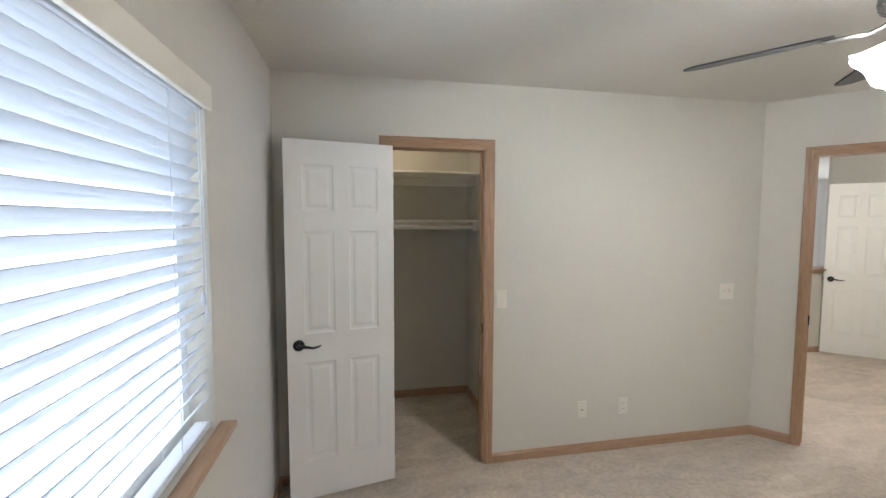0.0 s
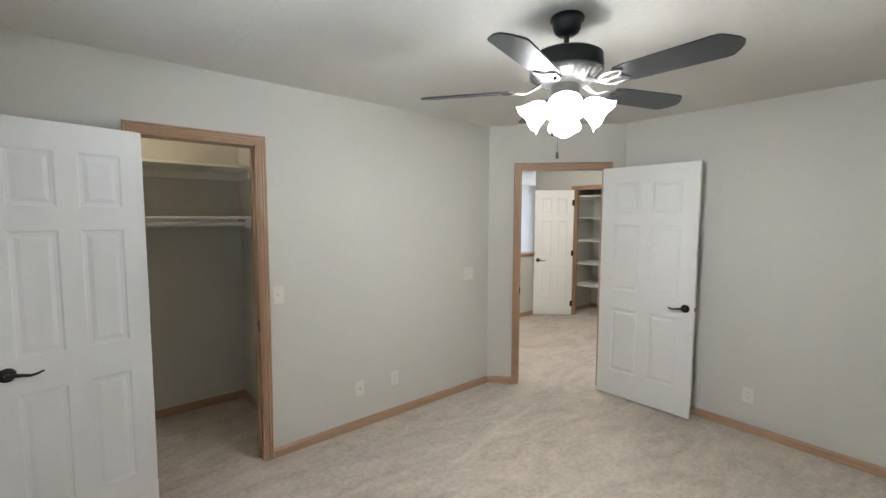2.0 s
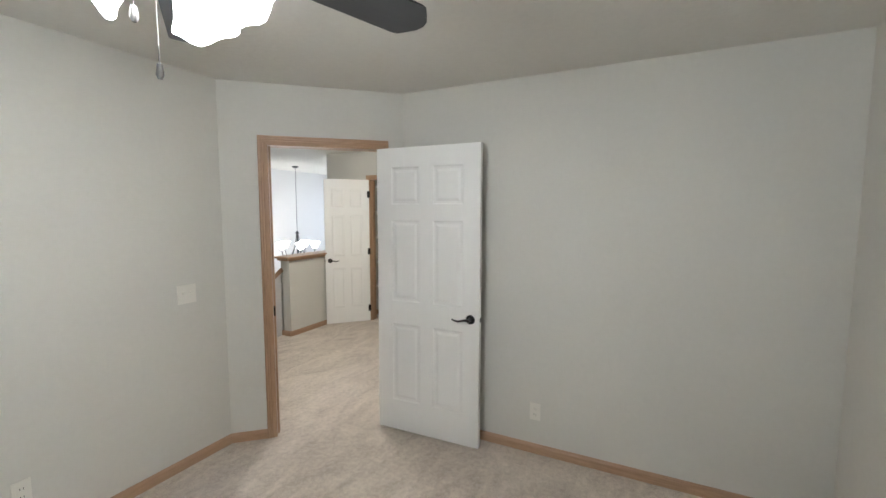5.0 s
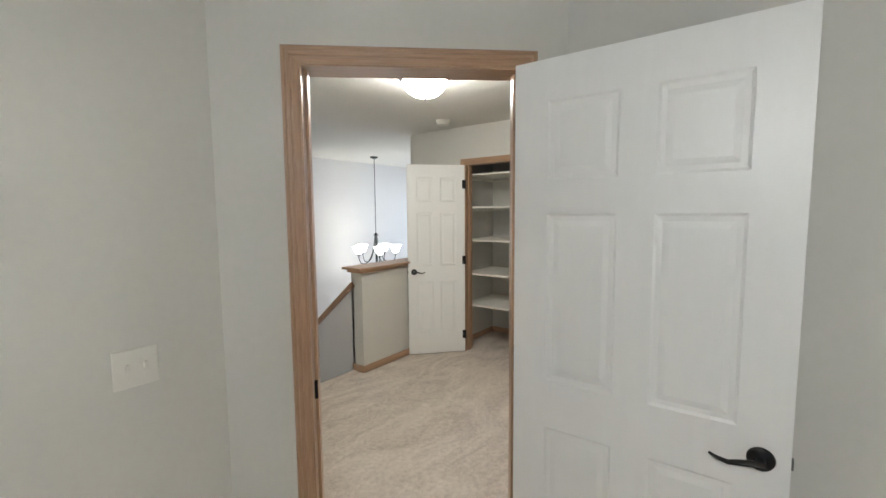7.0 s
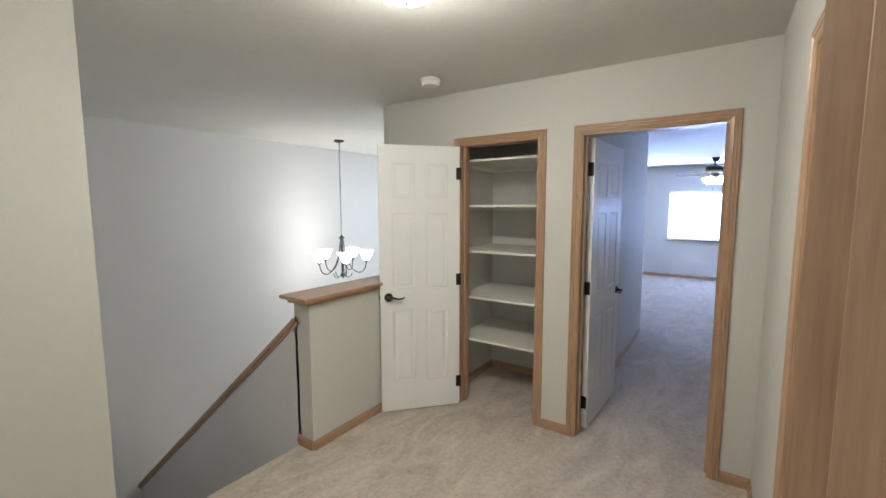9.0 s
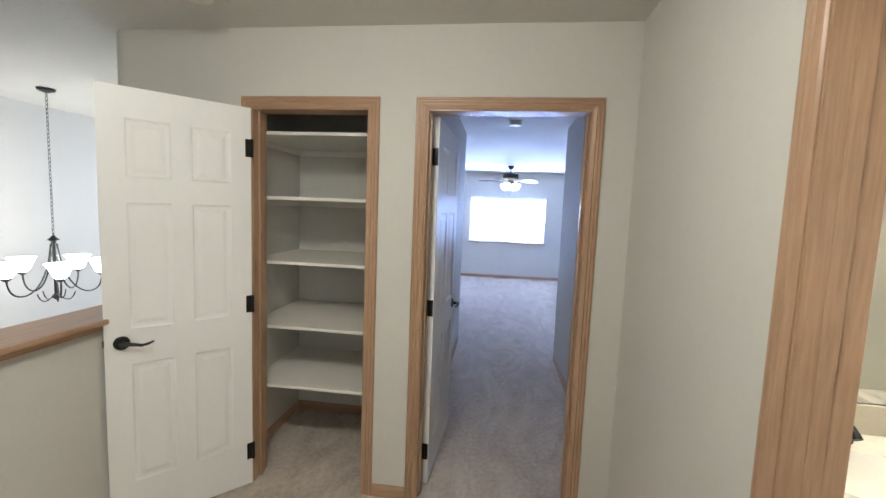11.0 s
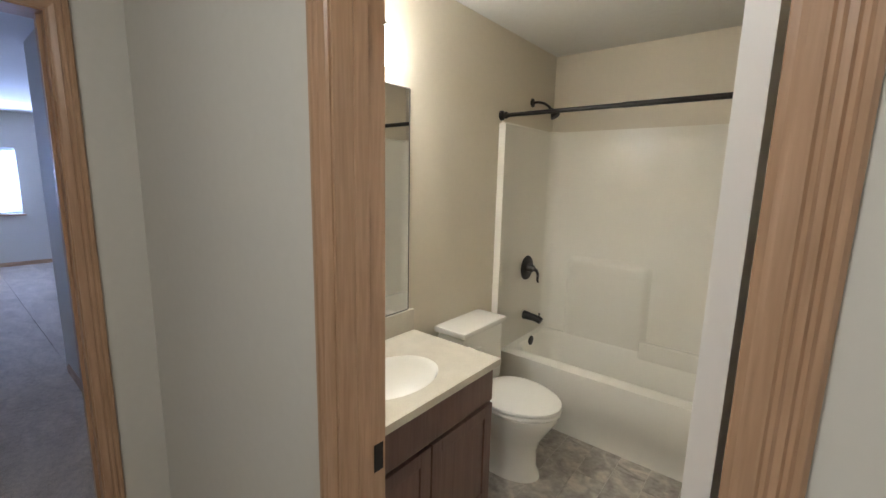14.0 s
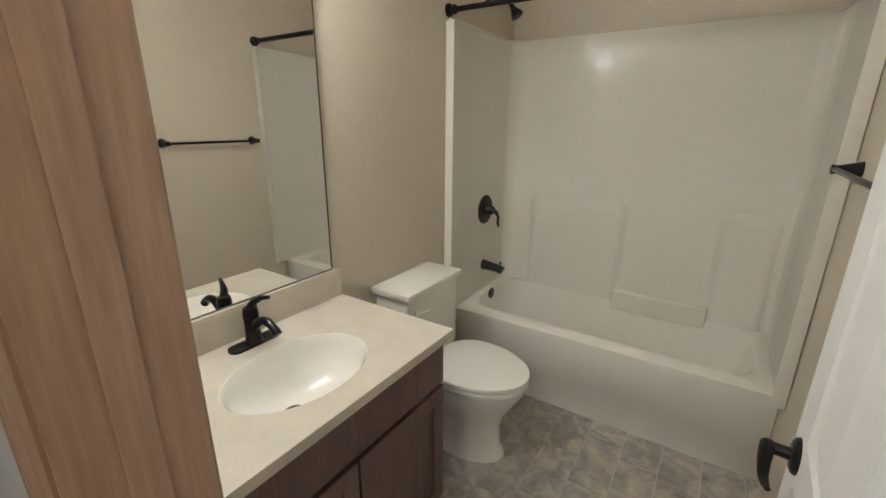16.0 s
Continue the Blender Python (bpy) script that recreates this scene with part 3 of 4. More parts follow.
def blind(y0, y1, z0, z1, m, tilt, label):
    root = tagged(new("window_blind"), label, "blind")
    part("head_rail", boxes((-0.065, -0.005, y0, y1, z1 - 0.045, z1), bevel=0.003), BLIND, root, "", m)
    n = int((z1 - z0 - 0.09) / 0.047)
    sl = bmesh.new()
    w = 0.025
    prof = [(-w, 0.0), (-w * 0.5, 0.0025), (0, 0.0034), (w * 0.5, 0.0025), (w, 0.0), (w, -0.0028), (0, 0.0006), (-w, -0.0028)]
    ca, sa = math.cos(radians(tilt)), math.sin(radians(tilt))
    lo = [sl.verts.new((px * ca - pz * sa, y0 + 0.006, px * sa + pz * ca)) for px, pz in prof]
    hi = [sl.verts.new((px * ca - pz * sa, y1 - 0.006, px * sa + pz * ca)) for px, pz in prof]
    sl.faces.new(lo), sl.faces.new(hi[::-1])
    for i in range(8):
        sl.faces.new((lo[i], lo[(i + 1) % 8], hi[(i + 1) % 8], hi[i]))
    me = mesh("slat", sl, BLIND)
    for i in range(n):
        ob = new("slat", me)
        ob.parent = root
        ob.matrix_basis = m @ pose(-0.035, 0, z1 - 0.065 - 0.047 * i, random.uniform(-0.12, 0.12), random.uniform(-2, 2), 0)
    part("bottom_rail", boxes((-0.058, -0.012, y0 + 0.005, y1 - 0.005, z0 + 0.006, z0 + 0.028), bevel=0.004), BLIND, root, "", m)
    for k in (0.12, 0.5, 0.88):
        y = y0 + (y1 - y0) * k
        for dx in (-0.060, -0.010):
            part("ladder_cord", boxes((dx - 0.001, dx + 0.001, y - 0.0015, y + 0.0015, z0 + 0.02, z1 - 0.04)), BLIND, root, "", m)
    return root


_, wm = window("window_1", *WIN, WX, 1, None, 0)
b1 = blind(WIN[0] + 0.01, WIN[1] - 0.01, WIN[2] + 0.005, WIN[3] - 0.005, wm, 47, "white two-inch slatted blind lowered over the bright window")
for dy, z in ((0.055, 1.33), (0.03, 1.27)):
    y = WIN[1] - dy - 0.03
    bm = tube([(0.004, y, WIN[3] - 0.05), (0.005, y + 0.004, 1.65), (0.006, y, z + 0.04)], 0.0014, 6)
    part("pull_cord", bm, BLIND, b1, "", wm)
    part("tassel", lathe([(0.002, 0.045), (0.006, 0.03), (0.008, 0.0), (0, 0)], 10), BLIND, b1, "", wm @ pose(0.006, y, z), True)
# drywall-side casing painted and the oak stool
fr = tagged(new("window_trim"), "painted window casing with an oak stool below", "window trim", kind="structure")
crosswise = axes((0, 0, 0), (0, 0, 1), (1, 0, 0), (0, 1, 0))   # local z along world y
part("stool", boxes((WIN[2] - 0.024, WIN[2] - 0.001, WX - 0.075, WX + 0.055, WIN[0] - 0.07, WIN[1] + 0.055), bevel=0.006), OAK, fr, "", crosswise)
part("apron", boxes((WIN[2] - 0.08, WIN[2] - 0.025, WX, WX + 0.014, WIN[0] - 0.04, WIN[1] + 0.02), bevel=0.003), OAK, fr, "", crosswise)
part("valance", boxes((WX + 0.0, WX + 0.018, WIN[0] - 0.02, WIN[1] + 0.02, WIN[3] - 0.045, WIN[3] + 0.035), bevel=0.004), SHELFWHITE, fr)
tagged(part("backdrop_daylight", boxes((-1.25, -1.2, -6, 14, -4, 5.0)), OUTSIDE), "bright overcast daylight outside", "backdrop", kind="structure")

_, wm2 = window("window_2", *FW, 14.40, -1, None, 0)
blind(FW[0] + 0.01, FW[1] - 0.01, FW[2] + 0.005, FW[3] - 0.005, wm2, 44, "white slatted blind lowered over the far bedroom window")
part("window_stool", boxes((14.35, 14.47, FW[0] - 0.03, FW[1] + 0.03, FW[2] - 0.024, FW[2] - 0.001), bevel=0.005), OAK)["kind"] = "structure"
tagged(part("backdrop_daylight", boxes((15.6, 15.65, -1, 7, -1, 4)), OUTSIDE), "bright overcast daylight outside", "backdrop", kind="structure")


# ---- ceiling fans ----
def ceiling_fan(turn, label, lit, bulb):
    root = tagged(new("ceiling_fan"), label, "ceiling fan", "ceiling fans")
    part("canopy", lathe([(0, 0), (0.066, 0), (0.070, -0.006), (0.069, -0.016), (0.060, -0.024), (0.056, -0.046), (0.050, -0.062), (0.034, -0.074), (0, -0.076)], 32), FANMETAL, root, "", None, True)
    part("downrod", lathe([(0.011, -0.07), (0.011, -0.16)], 16), FANMETAL, root, "", None, True)
    part("motor_housing", lathe([(0, -0.138), (0.026, -0.138), (0.030, -0.146), (0.08, -0.147), (0.132, -0.153), (0.148, -0.164), (0.152, -0.212), (0.147, -0.222), (0, -0.222)], 40), FANMETAL, root, "", None, True)
    part("motor_skirt", lathe([(0.147, -0.222), (0.153, -0.228), (0.150, -0.24), (0.12, -0.263), (0.065, -0.278), (0, -0.28)], 40), PEWTER, root, "brushed pewter skirt", None, True)
    for i in range(30):
        m = pose(0, 0, 0, 0, 0, 12 * i) @ pose(0.134, 0, -0.2535, 0, -37, 0)
        # dark strips on the skirt in place of shaded openings
        part("skirt_slot", boxes((-0.02, 0.019, -0.0045, 0.0045, -0.002, 0.0015)), SLOT_SHADE, root, "", m)
    part("switch_housing", lathe([(0.058, -0.278), (0.062, -0.29), (0.060, -0.325), (0.064, -0.335), (0.04, -0.36), (0, -0.364)], 28), PEWTER, root, "", None, True)
    for i in range(5):
        a = turn + 72 * i
        bl = bmesh.new()
        out = [(0.235, -0.052), (0.28, -0.062), (0.58, -0.070), (0.598, -0.066), (0.618, -0.046), (0.638, -0.022), (0.645, 0), (0.638, 0.022), (0.618, 0.046), (0.598, 0.066), (0.58, 0.070), (0.28, 0.062), (0.235, 0.052)]
        prism(out, -0.003, 0.003, bl)
        blade = part("blade", bl, BLADE, root, "", pose(0, 0, -0.292, 0, 0, a) @ pose(0, 0, 0, -12, 0, 0))
        br = bmesh.new()
        tube([(0.10, 0, 0.025), (0.14, 0, 0.0), (0.17, 0, -0.010), (0.20, 0, -0.008)], 0.012, 8, br, [0.014, 0.011, 0.012, 0.01], 0.5)
        for s in (-1, 1):
            tube(arc((0.16, 0, -0.009), (0.18, s * 0.055, -0.009), (0.265, s * 0.038, -0.007), 8), 0.007, 6, br, None, 0.5)
            tube(arc((0.265, s * 0.038, -0.007), (0.26, 0, -0.007), (0.20, 0, -0.008), 6), 0.006, 6, br, None, 0.5)
        part("bracket", br, PEWTER, blade, "pewter scroll bracket", None, True)
    for i in range(4):
        a = turn + 53.5 + 90 * i
        m = pose(0, 0, -0.338, 0, 0, a) @ pose(0.058, 0, 0, 0, 127, 0) @ Matrix.Scale(0.84, 4)
        part("lamp_arm", tube(arc((0.03, 0, -0.345), (0.05, 0, -0.318), (0.062, 0, -0.342), 6), 0.009, 8), PEWTER, root, "", pose(0, 0, 0, 0, 0, a), True)
        part("socket", lathe([(0.0, 0.0), (0.02, 0.0), (0.023, 0.03), (0.02, 0.04)], 16), PEWTER, root, "", m, True)
        pr = [(0.024, 0.03), (0.040, 0.045), (0.054, 0.07), (0.062, 0.10), (0.074, 0.135), (0.086, 0.152)]
        g = lathe(pr + [(0.081, 0.150), (0.057, 0.10), (0.048, 0.07), (0.02, 0.035)], 24, None)
        for v in g.verts:
            k = max(0, v.co.z - 0.11) / 0.04
            v.co *= 1 + 0.035 * k * math.cos(5 * math.atan2(v.co.y, v.co.x))
        part("shade", g, lit, root, "lit frosted tulip glass shade", m, True)
        part("bulb", lathe([(0, 0.045), (0.014, 0.05), (0.018, 0.07), (0.030, 0.095), (0.032, 0.115), (0.022, 0.135), (0, 0.142)], 14), bulb, root, "lit frosted bulb", m, True)
    for dx, ln in ((-0.02, 0.135), (-0.06, 0.045)):
        part("pull_chain", tube([(dx, 0.02, -0.35), (dx, 0.02, -0.42 - ln)], 0.0012, 6), PEWTER, root)
        part("pull_knob", lathe([(0, 0.03), (0.005, 0.028), (0.0075, 0.008), (0.004, 0), (0, 0)], 12), PEWTER, root, "", pose(dx, 0.02, -0.45 - ln), True)
    return root


fan = ceiling_fan(-19, "charcoal five-blade ceiling fan with lit tulip shades", FANGLOW, BULBGLOW)
fan.matrix_basis = pose(2.222, 1.500, H)
far_fan = ceiling_fan(11, "charcoal five-blade ceiling fan in the far bedroom, lit", FARFANGLOW, FARBULBGLOW)
far_fan.matrix_basis = pose(12.92, 2.77, H)

# ---- hall fixtures ----
dome = tagged(new("ceiling_light"), "flush dome ceiling light with a bronze rim, lit", "ceiling light")
dome.matrix_basis = pose(5.035, 3.515, H) @ Matrix.Scale(0.93, 4)
part("rim", lathe([(0, 0), (0.185, 0), (0.192, -0.014), (0.185, -0.036), (0.165, -0.05), (0.152, -0.054), (0.148, -0.036), (0, -0.03)], 40), FANMETAL, dome, "", None, True)
part("dome", lathe([(0.154, -0.052)] + [(0.154 * math.cos(a), -0.052 - 0.115 * math.sin(a)) for a in np.linspace(0.1, math.pi / 2, 10)], 40), HALLGLOW, dome, "lit frosted glass dome", None, True)
part("finial", lathe([(0, -0.162), (0.012, -0.165), (0.009, -0.175), (0.005, -0.183), (0, -0.185)], 14), PEWTER, dome, "", None, True)


def smoke_detector(x, y):
    root = tagged(new("smoke_detector"), "round white smoke detector on the ceiling", "smoke detector", "smoke detectors")
    root.matrix_basis = pose(x, y, H)
    part("base", lathe([(0, 0), (0.07, 0), (0.07, -0.012), (0.066, -0.016), (0, -0.016)], 32), IVORY, root, "", None, True)
    part("cover", lathe([(0.062, -0.016), (0.062, -0.034), (0.054, -0.044), (0.02, -0.047), (0, -0.047)], 32), IVORY, root, "", None, True)


smoke_detector(6.24, 4.28)
smoke_detector(8.81, 2.86)

# chandelier
ch = tagged(new("chandelier"), "five-arm bronze chandelier with lit bell shades, hung on a chain", "chandelier")
ch.matrix_basis = pose(7.72, 6.81, 0)
part("canopy", lathe([(0, H), (0.065, H), (0.06, H - 0.02), (0.02, H - 0.035), (0, H - 0.036)], 24), FANMETAL, ch, "", None, True)
bm = bmesh.new()
z = H - 0.03
k = 0
while z > 1.19:
    pts = [(0.009 * math.sin(a) * (k % 2), 0.009 * math.sin(a) * (1 - k % 2), z - 0.02 + 0.021 * math.cos(a)) for a in np.linspace(0, 2 * math.pi, 9)]
    tube(pts, 0.0022, 5, bm)
    z -= 0.034
    k += 1
part("chain", bm, FANMETAL, ch)
part("stem", lathe([(0, 1.21), (0.008, 1.20), (0.045, 1.16), (0.03, 1.155), (0.018, 1.14), (0.016, 1.0), (0.012, 0.97), (0.012, 0.69), (0.03, 0.67), (0.02, 0.645), (0, 0.63)], 16), FANMETAL, ch, "", None, True)
for i in range(5):
    m = pose(0, 0, 0, 0, 0, 72 * i + 20)
    arm = tube(arc((0.02, 0, 1.13), (0.06, 0, 0.75), (0.20, 0, 0.70), 10) + arc((0.20, 0, 0.70), (0.31, 0, 0.68), (0.32, 0, 0.84), 8)[1:], 0.0065, 7)
    tube(arc((0.02, 0, 0.67), (0.10, 0, 0.58), (0.13, 0, 0.70), 8), 0.005, 6, arm)
    a = part("arm", arm, FANMETAL, ch, "", m, True)
    part("cup", lathe([(0, 0.83), (0.012, 0.835), (0.035, 0.855), (0.03, 0.865), (0, 0.87)], 14, None, Matrix.Translation((0.32, 0, 0))), FANMETAL, a, "", None, True)
    part("shade", lathe([(0.03, 0.865), (0.05, 0.885), (0.065, 0.925), (0.09, 0.98), (0.102, 0.99), (0.094, 0.99), (0.06, 0.93), (0.042, 0.89), (0, 0.875)], 20, None, Matrix.Translation((0.32, 0, 0))), CHANDGLOW, a, "lit frosted bell glass shade", None, True)


# ---- plates, vent ----
def plate(name, kind, p, yaw, label, gangs=1):
    """A cover plate on a wall; local y stands out of the wall."""
    root = tagged(new(name), label, kind)
    root.matrix_basis = pose(*p, 0, 0, yaw)
    w = 0.035 + 0.023 * (gangs - 1)
    part("cover", boxes((-w, w, 0, 0.006, -0.0575, 0.0575), bevel=0.002), IVORY, root)
    for g in range(gangs):
        x = (g - (gangs - 1) / 2) * 0.046
        if kind == "switch":
            part("toggle", boxes((x - 0.005, x + 0.005, 0.004, 0.016, -0.004, 0.014), bevel=0.002), IVORY, root)
            for z in (-0.03, 0.03):
                part("screw", lathe([(0, 0.0075), (0.003, 0.007), (0.003, 0.005)], 8, None, Matrix.Translation((x, 0, z)) @ Matrix.Rotation(radians(-90), 4, "X")), IVORY, root)
        elif kind == "outlet":
            for z in (-0.02, 0.02):
                part("socket", boxes((-0.016, 0.016, 0.005, 0.008, z - 0.013, z + 0.013), bevel=0.0015), IVORY, root)
                for dx in (-0.006, 0.006):
                    # dark strips on the face in place of shaded holes
                    part("slot", boxes((dx - 0.0012, dx + 0.0012, 0.0075, 0.0086, z - 0.003, z + 0.006)), SLOT_SHADE, root)
        else:
            part("jack", lathe([(0, 0.012), (0.004, 0.012), (0.005, 0.005)], 10, None, Matrix.Rotation(radians(-90), 4, "X")), PEWTER, root)
    return root


plate("light_switch", "switch", (1.565, CY, 1.09), 180, "ivory toggle switch plate beside the closet")
plate("double_light_switch", "switch", (3.27, CY, 1.09), 180, "ivory double toggle switch plate near the doorway", 2)
plate("cable_outlet", "cable plate", (2.15, CY, 0.305), 180, "ivory cable jack plate low on the wall")
plate("wall_outlet", "outlet", (2.462, CY, 0.308), 180, "ivory duplex outlet low on the wall")
plate("wall_outlet", "outlet", (EX, 1.294, 0.285), 90, "ivory duplex outlet low on the bedroom wall")

vent = tagged(new("floor_vent"), "tan metal floor register in the carpet", "floor vent")
vent.matrix_basis = pose(4.09, 0.295, 0.0)
VENTM = mat("tan_register_metal", (0.30, 0.25, 0.20), 0.4, 0.3, var=0.08, bump=0)
part("frame", boxes((-0.05, -0.032, -0.165, 0.165, 0, 0.008), (0.032, 0.05, -0.165, 0.165, 0, 0.008), (-0.032, 0.032, -0.165, -0.145, 0, 0.008), (-0.032, 0.032, 0.145, 0.165, 0, 0.008), bevel=0.002), VENTM, vent)
# dark sheet under the louvers in place of the duct's shade
part("duct_shade", boxes((-0.032, 0.032, -0.145, 0.145, 0.0005, 0.002)), SLOT_SHADE, vent)
for i in range(24):
    part("louver", boxes((-0.032, 0.032, -0.0035, 0.0035, 0.002, 0.007)), VENTM, vent, "", pose(0, -0.139 + 0.0121 * i, 0))
vent2 = copy_thing(vent, pose(14.30, 2.85, 0))

# strike plates in the jambs
for p, yaw in (((CO[1] - 0.0185, CY + 0.02, 0.90), 90),):
    tagged(part("strike_plate", boxes((-0.014, 0.014, 0, 0.002, -0.035, 0.035), bevel=0.001), BRONZE, None, "", pose(*p, 0, 0, yaw)), "bronze strike plate let into the oak jamb", "strike plate")
sp = Vector((*DA, 0)) - Vector((*u, 0)) * (DO[0] + 0.0185) + Vector((-u.x, u.y, 0)) * 0.03
tagged(part("strike_plate", boxes((-0.014, 0.014, 0, 0.002, -0.035, 0.035), bevel=0.001), BRONZE, None, "", pose(sp.x, sp.y, 0.90, 0, 0, -135 + 180 - 90)), "bronze strike plate let into the oak jamb", "strike plate")
tagged(part("strike_plate", boxes((-0.014, 0.014, 0, 0.002, -0.035, 0.035), bevel=0.001), BRONZE, None, "", pose(BO[1] - 0.0185, BN + 0.02, 0.91, 0, 0, 90)), "bronze strike plate let into the oak jamb", "strike plate")
tagged(part("strike_plate", boxes((-0.014, 0.014, 0, 0.002, -0.035, 0.035), bevel=0.001), BRONZE, None, "", pose(HE + 0.03, LO[0] + 0.0185, 0.90, 0, 0, 0)), "bronze strike plate let into the oak jamb", "strike plate")

# ---- closet fittings ----
for z in (1.60, 1.985):
    sh = tagged(part("closet_shelf", boxes((WX, 1.635, 3.90, 4.34, z - 0.018, z), bevel=0.002), SHELFWHITE), "white painted closet shelf", "shelf", "closet shelves")
    part("cleat", boxes((1.615, 1.635, 4.0, 4.34, z - 0.085, z - 0.018), (WX, 1.615, 4.32, 4.34, z - 0.085, z - 0.018)), SHELFWHITE, sh)
# unseen warm bulb, added to brighten the walls above the closet shelves
cl = tagged(new("closet_light"), "unseen plain bulb in a white ceiling holder, added to light the closet", "ceiling light")
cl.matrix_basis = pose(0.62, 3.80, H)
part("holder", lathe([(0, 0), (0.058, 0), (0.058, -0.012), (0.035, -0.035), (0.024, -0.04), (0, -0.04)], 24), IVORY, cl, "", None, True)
part("bulb", lathe([(0, -0.038), (0.014, -0.042), (0.02, -0.06), (0.031, -0.085), (0.028, -0.105), (0.015, -0.118), (0, -0.121)], 18), ADDED_CLOSET_GLOW, cl, "lit frosted bulb", None, True)
rod = tagged(new("closet_rod"), "white closet hanging rod under the shelf", "closet rod")
part("rod", tube([(WX, 3.98, 1.545), (1.635, 3.98, 1.545)], 0.016, 12), SHELFWHITE, rod, "", None, True)
part("rod_cup", boxes((1.575, 1.635, 3.955, 4.005, 1.51, 1.582), bevel=0.004), SHELFWHITE, rod)
for zf in (1.955, 1.595, 1.225, 0.845, 0.487):
    z = zf
    sh = tagged(part("linen_shelf", boxes((6.80, 7.47, 3.60, 4.43, z - 0.018, z), bevel=0.002), SHELFWHITE), "white painted linen closet shelf", "shelf", "linen shelves")
    part("cleat", boxes((6.83, 7.47, 4.412, 4.43, z - 0.055, z - 0.018), (7.452, 7.47, 3.602, 4.412, z - 0.055, z - 0.018)), SHELFWHITE, sh)

# ---- bathroom ----
CT, VY0 = 0.80, 1.378       # counter height and its free end
VX = BE - 0.535
van = tagged(new("vanity_cabinet"), "dark-stained wood vanity cabinet with panelled doors", "vanity")
part("body", boxes((VX + 0.035, BE, VY0 + 0.02, BN - 0.012, 0.10, CT - 0.16), (VX + 0.035, BE, VY0 + 0.02, VY0 + 0.04, CT - 0.16, CT - 0.03), (VX + 0.035, VX + 0.055, VY0 + 0.04, BN - 0.012, CT - 0.16, CT - 0.03)), DARKOAK, van)
part("toe_kick", boxes((VX + 0.10, BE, VY0 + 0.04, BN - 0.012, 0, 0.10)), DARKOAK, van)
part("false_front", boxes((VX + 0.018, VX + 0.035, VY0 + 0.03, BN - 0.03, CT - 0.185, CT - 0.045), bevel=0.004), DARKOAK, van)
ymid = (VY0 + BN) / 2
for a, b in ((VY0 + 0.03, ymid - 0.004), (ymid + 0.004, BN - 0.03)):
    dr = part("cabinet_door", boxes((VX + 0.016, VX + 0.034, a, a + 0.055, 0.13, 0.60), (VX + 0.016, VX + 0.034, b - 0.055, b, 0.13, 0.60), (VX + 0.016, VX + 0.034, a + 0.055, b - 0.055, 0.13, 0.185), (VX + 0.016, VX + 0.034, a + 0.055, b - 0.055, 0.545, 0.60), bevel=0.002), DARKOAK, van)
    part("door_panel", boxes((VX + 0.024, VX + 0.033, a + 0.054, b - 0.054, 0.184, 0.546)), DARKOAK, dr)

# counter with an integral oval bowl
SX, SYC, RA, RB = BE - 0.303, 1.805, 0.155, 0.212
ctop = tagged(new("countertop"), "cream cultured marble top with an integral oval bowl", "countertop")
bm = bmesh.new()
x0, x1, y0, y1 = VX, BE, VY0, BN - 0.012
N = 48
ring_in, ring_out, ring_lo = [], [], []
for i in range(N):
    a = 2 * math.pi * i / N
    ca, sa = math.cos(a), math.sin(a)
    ring_in.append(bm.verts.new((SX + RA * ca, SYC + RB * sa, CT)))
    k = min(((x1 - SX) if ca > 0 else (SX - x0)) / max(abs(ca), 1e-6), ((y1 - SYC) if sa > 0 else (SYC - y0)) / max(abs(sa), 1e-6))
    ring_out.append(bm.verts.new((SX + k * ca, SYC + k * sa, CT)))
for cx, cy in ((x0, y0), (x1, y0), (x0, y1), (x1, y1)):
    v = min(ring_out, key=lambda q_: (q_.co.x - cx) ** 2 + (q_.co.y - cy) ** 2)
    v.co = (cx, cy, CT)
ring_lo = [bm.verts.new((v.co.x, v.co.y, CT - 0.03)) for v in ring_out]
rings = [ring_in]
for f, dz in ((0.97, -0.006), (0.93, -0.03), (0.85, -0.07), (0.68, -0.11), (0.40, -0.135), (0.10, -0.142)):
    rings.append([bm.verts.new((SX + (v.co.x - SX) * f, SYC + (v.co.y - SYC) * f, CT + dz)) for v in ring_in])
for i in range(N):
    j = (i + 1) % N
    bm.faces.new((ring_in[i], ring_in[j], ring_out[j], ring_out[i]))
    bm.faces.new((ring_out[i], ring_out[j], ring_lo[j], ring_lo[i]))
top = part("top", bm, MARBLE, ctop, "", None, True)
bm = bmesh.new()
vr = [[bm.verts.new(v) for v in r] for r in [[(SX + RA * f * math.cos(2 * math.pi * i / N), SYC + RB * f * math.sin(2 * math.pi * i / N), CT + dz) for i in range(N)] for f, dz in ((1, 0), (0.97, -0.006), (0.93, -0.03), (0.85, -0.07), (0.68, -0.11), (0.40, -0.135), (0.08, -0.142))]]
for a, b in zip(vr, vr[1:]):
    for i in range(N):
        bm.faces.new((a[i], a[(i + 1) % N], b[(i + 1) % N], b[i]))
bm.faces.new(vr[-1])
part("bowl", bm, PORCELAIN, ctop, "white glossy oval bowl", None, True)
part("backsplash", boxes((BE - 0.02, BE, VY0, BN - 0.012, CT, CT + 0.11), bevel=0.003), MARBLE, ctop)
part("drain", lathe([(0, 0.006), (0.022, 0.007), (0.031, 0.004), (0.034, 0)], 20), BRONZE, ctop, "bronze drain", pose(SX + 0.003, SYC + 0.03, CT - 0.131), True)

fa = tagged(new("basin_faucet"), "oil-rubbed bronze single-lever basin faucet", "faucet")
